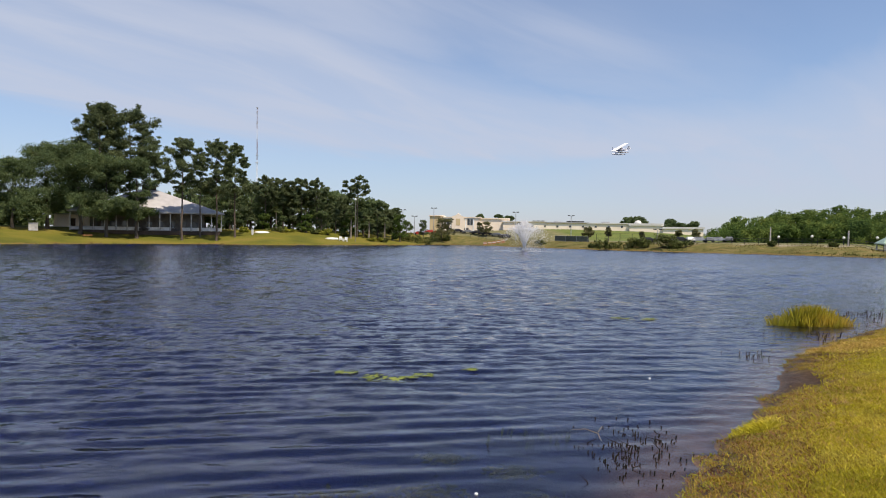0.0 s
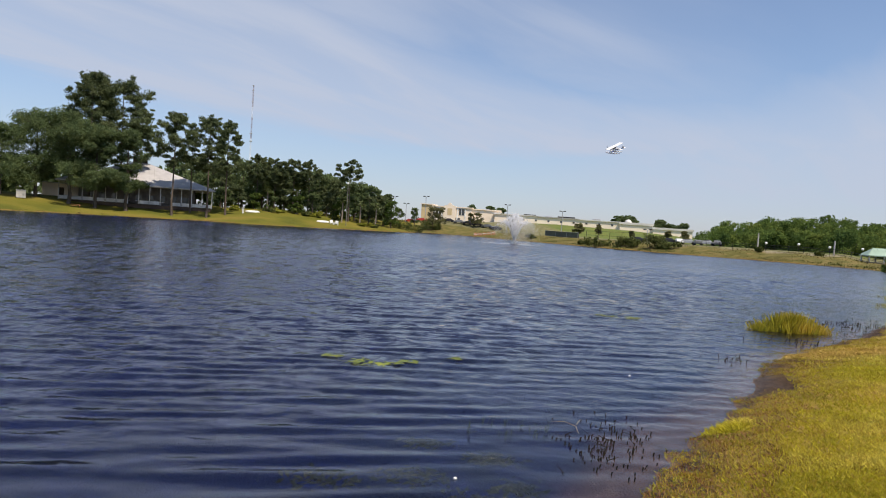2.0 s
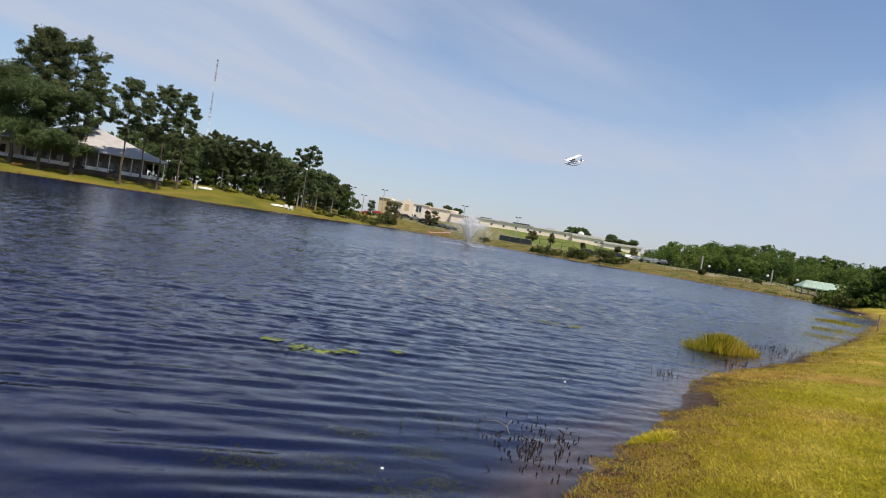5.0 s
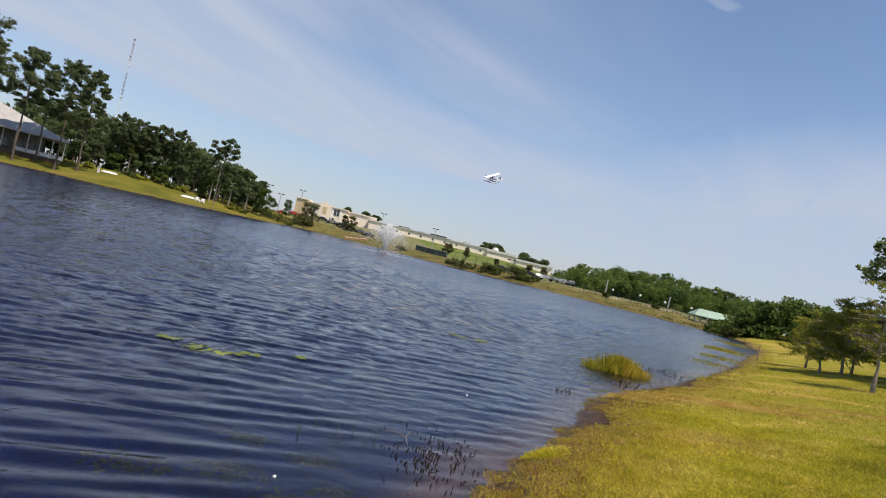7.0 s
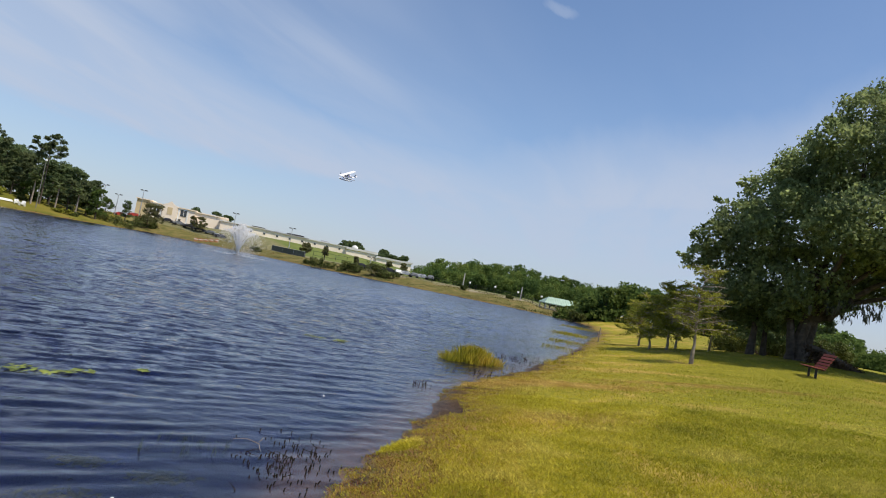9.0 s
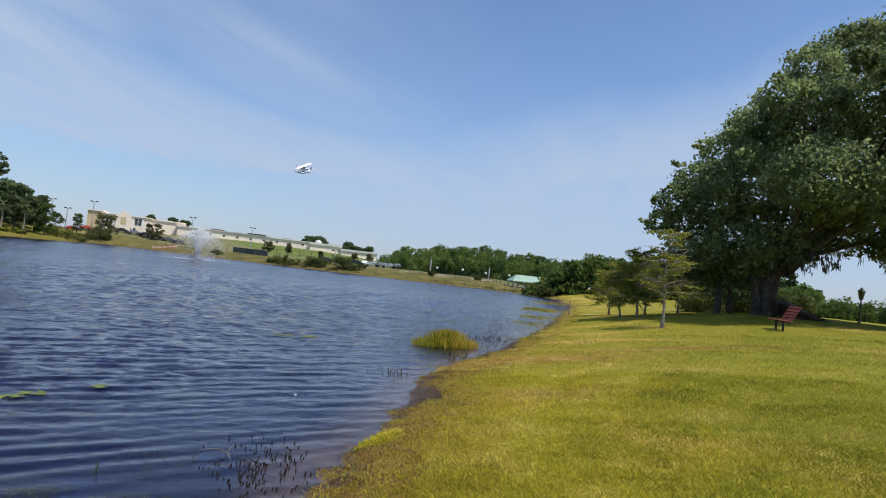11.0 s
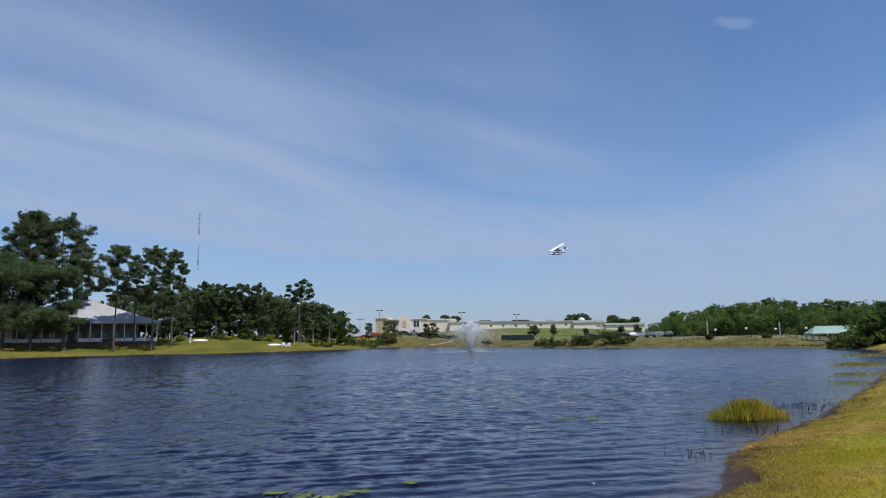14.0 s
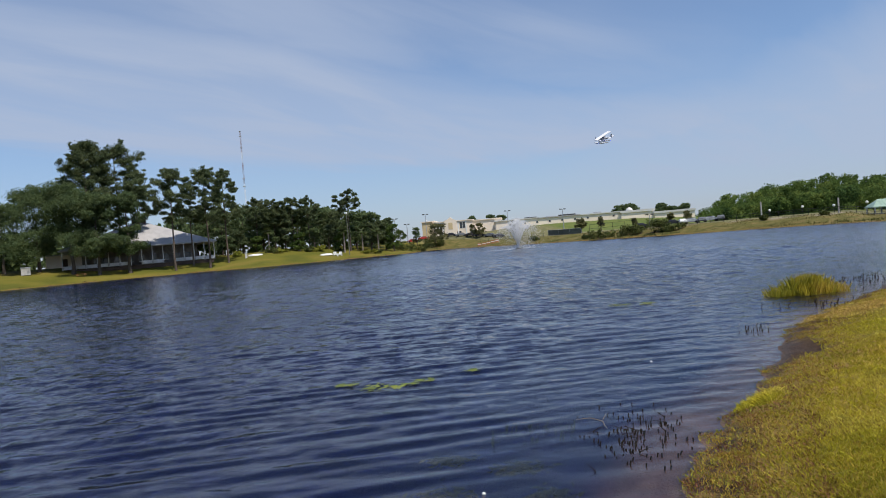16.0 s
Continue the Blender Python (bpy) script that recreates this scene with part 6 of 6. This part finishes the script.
def reed_clump(cx, cy, lx, ly, n, h, seed, label, turn=0.0, mat=M_REED, width=0.0045, core=0.5):
    rng = np.random.default_rng(seed)
    root = tagged(new("reed_clump"), label, "reeds", "reed clumps")
    root.location = (cx, cy, 0)
    m = int(n * core)
    inner = rng.normal(size=(m, 2)) * [lx * 0.20, ly * 0.25] + [lx * 0.02, 0]
    outer = rng.uniform(-0.5, 0.5, size=(n - m, 2)) * [lx * 1.35, ly]
    c, s = math.cos(radians(turn)), math.sin(radians(turn))
    k = 0
    for name, xy, hh, mt in (("inner_tuft", inner, h, mat), ("outer_tuft", outer, h * 0.8, mat)):
        xy = xy @ np.array([[c, s], [-s, c]])
        q = blades(rng, xy, np.full(len(xy), -0.12), hh + 0.12, width, 0.16)
        fall = np.exp(-((xy[:, 0] / (lx * 0.5)) ** 2 + (xy[:, 1] / (ly * 0.7)) ** 2) * 0.8)[:, None]
        q[:, :, 2] = -0.12 + (q[:, :, 2] + 0.12) * (0.45 + 0.6 * fall)
        quads_mesh(name, q, mt, root)["kind"] = "stuff"
    return root


reed_clump(10.3, 17.7, 1.65, 0.8, 3300, 0.46, 1, "yellow-green tuft of reeds standing in shallow water", core=0.6)
reed_clump(21.6, 28.5, 3.8, 1.9, 1300, 0.13, 2, "low spread of green water grass by the bank", turn=50, core=0.15)
reed_clump(26.3, 34.1, 5.0, 2.4, 2300, 0.15, 3, "low spread of green water grass by the bank", turn=50, core=0.15)
reed_clump(34.0, 44.0, 7.0, 3.0, 1500, 0.20, 4, "low spread of green water grass by the bank", turn=50, core=0.4, width=0.03)
reed_clump(48.0, 61.0, 9.0, 4.0, 700, 0.22, 5, "low spread of green water grass by the bank", turn=50, core=0.4, width=0.05)


def weed_mat(cx, cy, lx, ly, n, size, seed, label, turn=0.0):
    """Small round-edged leaves lying on the water, some curling up."""
    rng = np.random.default_rng(seed)
    root = tagged(new("floating_weed"), label, "water plant", "floating weed")
    root.location = (cx, cy, 0.0)
    v, f = [], []
    c, s = math.cos(radians(turn)), math.sin(radians(turn))
    hubs = rng.uniform(-0.5, 0.5, size=(7, 2)) * [lx * 0.8, ly * 0.7]
    for _ in range(n):
        h = hubs[rng.integers(0, 7)]
        px, py = h + rng.normal(size=2) * [lx * 0.08, ly * 0.14]
        x, y = px * c - py * s, px * s + py * c
        r = size * rng.uniform(0.5, 1.2)
        tilt, ta = rng.uniform(0, 0.15), rng.uniform(0, 6.28)
        i0 = len(v)
        for k in range(6):
            a = ta + k * math.pi / 3
            v.append((x + r * math.cos(a), y + r * 0.8 * math.sin(a), 0.012 + rng.uniform(0, 0.012) + tilt * r * (1 + math.cos(a - ta)) * 0.5))
        f.append(tuple(range(i0, i0 + 6)))
    mesh_part("leaves", v, f, M_LILY, root)
    return root


weed_mat(-0.85, 10.3, 0.95, 0.45, 130, 0.036, 11, "bright green mat of floating pond weed")
weed_mat(-1.62, 10.65, 0.45, 0.22, 40, 0.04, 12, "small scattered floating green weed")
weed_mat(-0.28, 10.5, 0.35, 0.2, 40, 0.04, 13, "small scattered floating green weed")
weed_mat(0.45, 11.0, 0.36, 0.22, 50, 0.04, 14, "small scattered floating green weed")
weed_mat(5.95, 18.4, 0.75, 0.45, 80, 0.045, 15, "bright green mat of floating pond weed")
weed_mat(5.35, 18.5, 0.7, 0.4, 40, 0.05, 16, "small scattered floating green weed")
for k, (az, d) in enumerate(((-4.2, 152), (-3.3, 150), (-2.4, 151))):
    x, y = polar(az, d)
    weed_mat(x, y, 4.5, 2.6, 70, 0.22, 20 + k, "dark floating weed near the far shore")


def stalk_patch(name, pts, seed, h, label, mat, category, group, r=0.007, lean=(0.3, 0.05)):
    rng = np.random.default_rng(seed)
    root = tagged(new(name), label, category, group)
    cx, cy = np.mean(pts, axis=0)
    root.location = (cx, cy, 0)
    for x, y in pts:
        ln = h * rng.uniform(0.4, 1.25)
        v, f = [], []
        b = Vector((0, 0, -0.04))
        t = Vector(((lean[0] + rng.normal() * 0.22) * ln, (lean[1] + rng.normal() * 0.2) * ln, ln))
        m = t * 0.6
        tube_into(v, f, [b, m, t], [r * 0.7, r, r * 1.15], 5)
        if rng.uniform() < 0.1:
            tube_into(v, f, [m, m + Vector((rng.normal() * 0.08, rng.normal() * 0.08, 0.05))], [r * 0.7, r * 0.3], 4)
        mesh_part("stalk", v, f, mat, root).location = (x - cx, y - cy, 0)
    return root


rng = np.random.default_rng(71)
pts = []
for _ in range(150):
    t = rng.uniform(0, 1)
    pts.append((1.75 + t * 0.75 + rng.normal() * 0.22, 6.45 + t * 0.8 + rng.normal() * 0.48))
pts = [p for p in pts if shore_distance(np.array([p[0]]), np.array([p[1]]))[0] < -0.05]
stalk_patch("dead_stalks", pts, 72, 0.032, "dark broken dead stalks standing in the shallows", M_DEAD, "stalks", "dead stalks")
stalk_patch("dead_stalks", [(6.15 + rng.normal() * 0.25, 12.6 + rng.normal() * 0.25) for _ in range(16)], 73, 0.07, "dark broken dead stalks standing in the shallows", M_DEAD, "stalks", "dead stalks")
stalk_patch("dead_stalks", [(9.2 + rng.normal() * 0.5, 15.4 + rng.normal() * 0.45) for _ in range(30)], 74, 0.11, "dark broken dead stalks standing in the shallows", M_DEAD, "stalks", "dead stalks")
stalk_patch("dead_stalks", [(13.6 + rng.normal() * 1.1, 19.9 + rng.normal() * 0.9) for _ in range(130)], 75, 0.08, "dark broken dead stalks standing in the shallows", M_DEAD, "stalks", "dead stalks")
for k, (x, y) in enumerate(((0.72, 7.35), (0.98, 7.3), (1.18, 7.25), (1.38, 7.2), (0.95, 6.9), (1.25, 6.95), (0.55, 7.0))):
    rg = np.random.default_rng(90 + k)
    stalk_patch("water_sprig", [(x + rg.normal() * 0.05, y + rg.normal() * 0.05) for _ in range(6)], 91 + k, 0.10, "thin green sprig standing in shallow water", M_SHRUB_LEAF, "water plant", "green sprigs", r=0.002, lean=(0.12, 0.0))

branch = tagged(new("fallen_twig"), "bent pale twig sticking out of the shallows", "twig")
branch.location = (1.85, 7.35, 0)
v, f = [], []
tube_into(v, f, [(-0.32, 0.05, 0.07), (-0.16, 0.02, 0.085), (-0.02, 0, 0.04), (0.0, -0.1, -0.05)], [0.002, 0.004, 0.005, 0.005], 6)
tube_into(v, f, [(-0.02, 0, 0.06), (0.03, 0.02, 0.12)], [0.004, 0.003], 6)
mesh_part("stem", v, f, M_PALE_BARK, branch)

# weeds below the surface
for k, (x, y, w) in enumerate(((-0.05, 5.75, 0.5), (0.02, 6.7, 0.3), (0.75, 6.3, 0.35), (0.5, 5.3, 0.4), (-0.9, 5.6, 0.5), (0.9, 5.6, 0.3))):
    rg = np.random.default_rng(120 + k)
    root = tagged(new("submerged_weed"), "murky green weed just under the water", "water plant", "submerged weed")
    root.location = (x, y, 0)
    c = rg.normal(size=(150, 3)) * [w * 0.4, w * 0.25, 0.03] + [0, 0, -0.12]
    c[:, 2] = np.minimum(c[:, 2], -0.05)
    quads_mesh("fronds", leaf_quads(rg, c, 0.04, 2.6), M_MURK, root)

# floating white bobbers
for x, y in ((0.32, 5.64), (3.46, 10.5)):
    bob = tagged(new("foam_ball"), "small white foam ball floating on the water", "float", "foam balls")
    bob.location = (x, y, 0)
    bm = bmesh.new()
    bmesh.ops.create_icosphere(bm, subdivisions=2, radius=0.018)
    for vv in bm.verts:
        vv.co.z *= 0.7
    part("ball", bm, M_WHITE, bob, smooth=True).location = (0, 0, 0.008)


# ---- grass ----
def scatter(rng, n, az0, az1, r0, r1, power):
    r = r0 * (r1 / r0) ** (rng.uniform(size=n) ** power)
    a = np.radians(rng.uniform(az0, az1, size=n))
    return np.stack([r * np.sin(a), r * np.cos(a)], 1), r


def grass(name, n, az0, az1, r0, r1, power, h, w, mat, label, s0, s1, seed, lean=0.45, grow=0.0, clump=0.0, fade=0.0, bare=(), blend=None):
    rng = np.random.default_rng(seed)
    xy, r = scatter(rng, n, az0, az1, r0, r1, power)
    if clump:
        hubs = xy[: max(1, n // 9)]
        xy = hubs[rng.integers(0, len(hubs), size=n)] + rng.normal(size=(n, 2)) * clump
        r = np.hypot(xy[:, 0], xy[:, 1])
    z, _, _, _, s = land(xy[:, 0], xy[:, 1])
    keep = (s > s0) & (s < s1)
    az = np.degrees(np.arctan2(xy[:, 0], xy[:, 1]))
    if r0 < 5:
        keep &= rng.uniform(size=len(s)) < ease(r0, r0 * 1.5, r) * ease(az0, az0 + 5, az) * ease(az1, az1 - 14, az)
    if blend:
        keep &= rng.uniform(size=len(s)) < ease(*blend, s + wavy(xy[:, 0], xy[:, 1], 2.5, 14))
    for bx, by, br, deep in bare:
        keep &= ~((np.hypot(xy[:, 0] - bx, xy[:, 1] - by) < br) & (s < deep + 0.15 * wavy(xy[:, 0], xy[:, 1], 0.5, 12)))
    if fade:
        keep &= rng.uniform(size=len(s)) < 0.15 + 0.85 * ease(s0, fade, s)
    xy, r, z = xy[keep], r[keep], z[keep]
    k = (1 + grow * r / r0)[:, None, None]
    q = blades(rng, xy, z - 0.005, h, w, lean)
    q = q[:, :1] + (q - q[:, :1]) * k
    ob = quads_mesh(name, q, mat)
    return tagged(ob, label, "grass", kind="stuff")


for turf, share, seed in ((M_GRASS, (6.0, 2.5), 501), (M_LUSH, (2.5, 6.0), 511)):
    tint = "short yellow-green mown lawn grass" if turf == M_GRASS else "short greener mown grass higher on the lawn"
    grass("lawn_grass", 340000, 6, 82, 2.1, 13, 0.72, 0.034, 0.0062, turf, tint, 0.55, 99, seed, fade=1.5, grow=0.06, lean=0.62, blend=share)
    grass("lawn_grass", 120000, 20, 76, 10, 45, 0.8, 0.034, 0.013, turf, tint, 0.45, 99, seed + 1, grow=0.12, lean=0.5, blend=share)
grass("shore_grass", 170000, 8, 60, 3.0, 26, 0.7, 0.03, 0.0065, M_EDGE, "longer straw-coloured grass along the muddy edge", 0.22, 1.9, 503, grow=0.06, clump=0.05, bare=MUD_SHOWS)
grass("shore_grass", 60000, 8, 60, 3.0, 26, 0.7, 0.03, 0.008, M_EDGE, "tufts of straw-coloured grass hanging over the mud", 0.02, 0.42, 508, grow=0.06, clump=0.035, bare=MUD_SHOWS)
grass("shore_weed", 60000, 8, 45, 3.0, 16, 0.8, 0.026, 0.011, M_RED_WEED, "low red-brown weeds growing along the water's edge", 0.05, 1.1, 509, grow=0.04, clump=0.06, bare=MUD_SHOWS, lean=0.9)
grass("shore_weed", 40000, 8, 45, 3.0, 16, 0.8, 0.026, 0.009, M_CLOVER, "low olive-green weeds growing along the water's edge", 0.0, 0.9, 510, grow=0.04, clump=0.09, bare=MUD_SHOWS, lean=0.9)
grass("shore_grass", 5000, 30, 44, 24, 95, 0.9, 0.10, 0.03, M_GRASS, "longer yellow-green grass along the muddy edge", 0.1, 2.0, 504, grow=0.1, clump=0.2)
grass("bank_grass", 60000, -1.2, 38, 95, 250, 0.9, 0.16, 0.11, M_STRAW, "rough straw and green grass on the far bank", 0.0, 15, 505, clump=0.9)
grass("bank_grass", 16000, -1.2, 38, 95, 250, 0.9, 0.30, 0.2, M_SHRUB_LEAF, "green reeds along the far waterline", -0.4, 4.0, 506, clump=0.9)
grass("bank_grass", 30000, -44, -1.2, 130, 235, 0.9, 0.16, 0.2, M_STRAW, "thin grass fringe along the far lawn's edge", -0.1, 1.6, 507, clump=0.6)


def patch(name, n, cx, cy, lx, ly, turn, h, w, mat, label, seed):
    """A patch of differently coloured turf lying across the lawn."""
    rng = np.random.default_rng(seed)
    xy = rng.normal(size=(n, 2)) * [lx * 0.4, ly * 0.4]
    c, s = math.cos(radians(turn)), math.sin(radians(turn))
    xy = xy @ np.array([[c, s], [-s, c]]) + [cx, cy]
    z = land(xy[:, 0], xy[:, 1])[0]
    return tagged(quads_mesh(name, blades(rng, xy, z - 0.003, h, w, 0.7), mat), label, "grass", kind="stuff")


M_DRY = material("dry_turf", [(0.40, 0.26, 0.06), (0.54, 0.37, 0.10), (0.66, 0.48, 0.16)], 1.5, 0.8, island=0.3, thin=0.25)
patch("dry_grass", 20000, 9.6, 12.4, 3.4, 1.0, -25, 0.036, 0.012, M_DRY, "dry tan patch in the lawn", 601)
patch("dry_grass", 9000, 7.0, 8.4, 2.0, 0.9, -20, 0.03, 0.006, M_DRY, "dry tan patch in the lawn", 602)
patch("dry_grass", 9000, 14.2, 12.0, 4.6, 1.0, -25, 0.032, 0.011, M_DRY, "thin dry strip across the lawn", 604)
patch("clover_patch", 2500, 3.75, 7.5, 0.45, 0.2, 40, 0.06, 0.010, M_GRASS, "small green tuft at the mud's edge", 605)
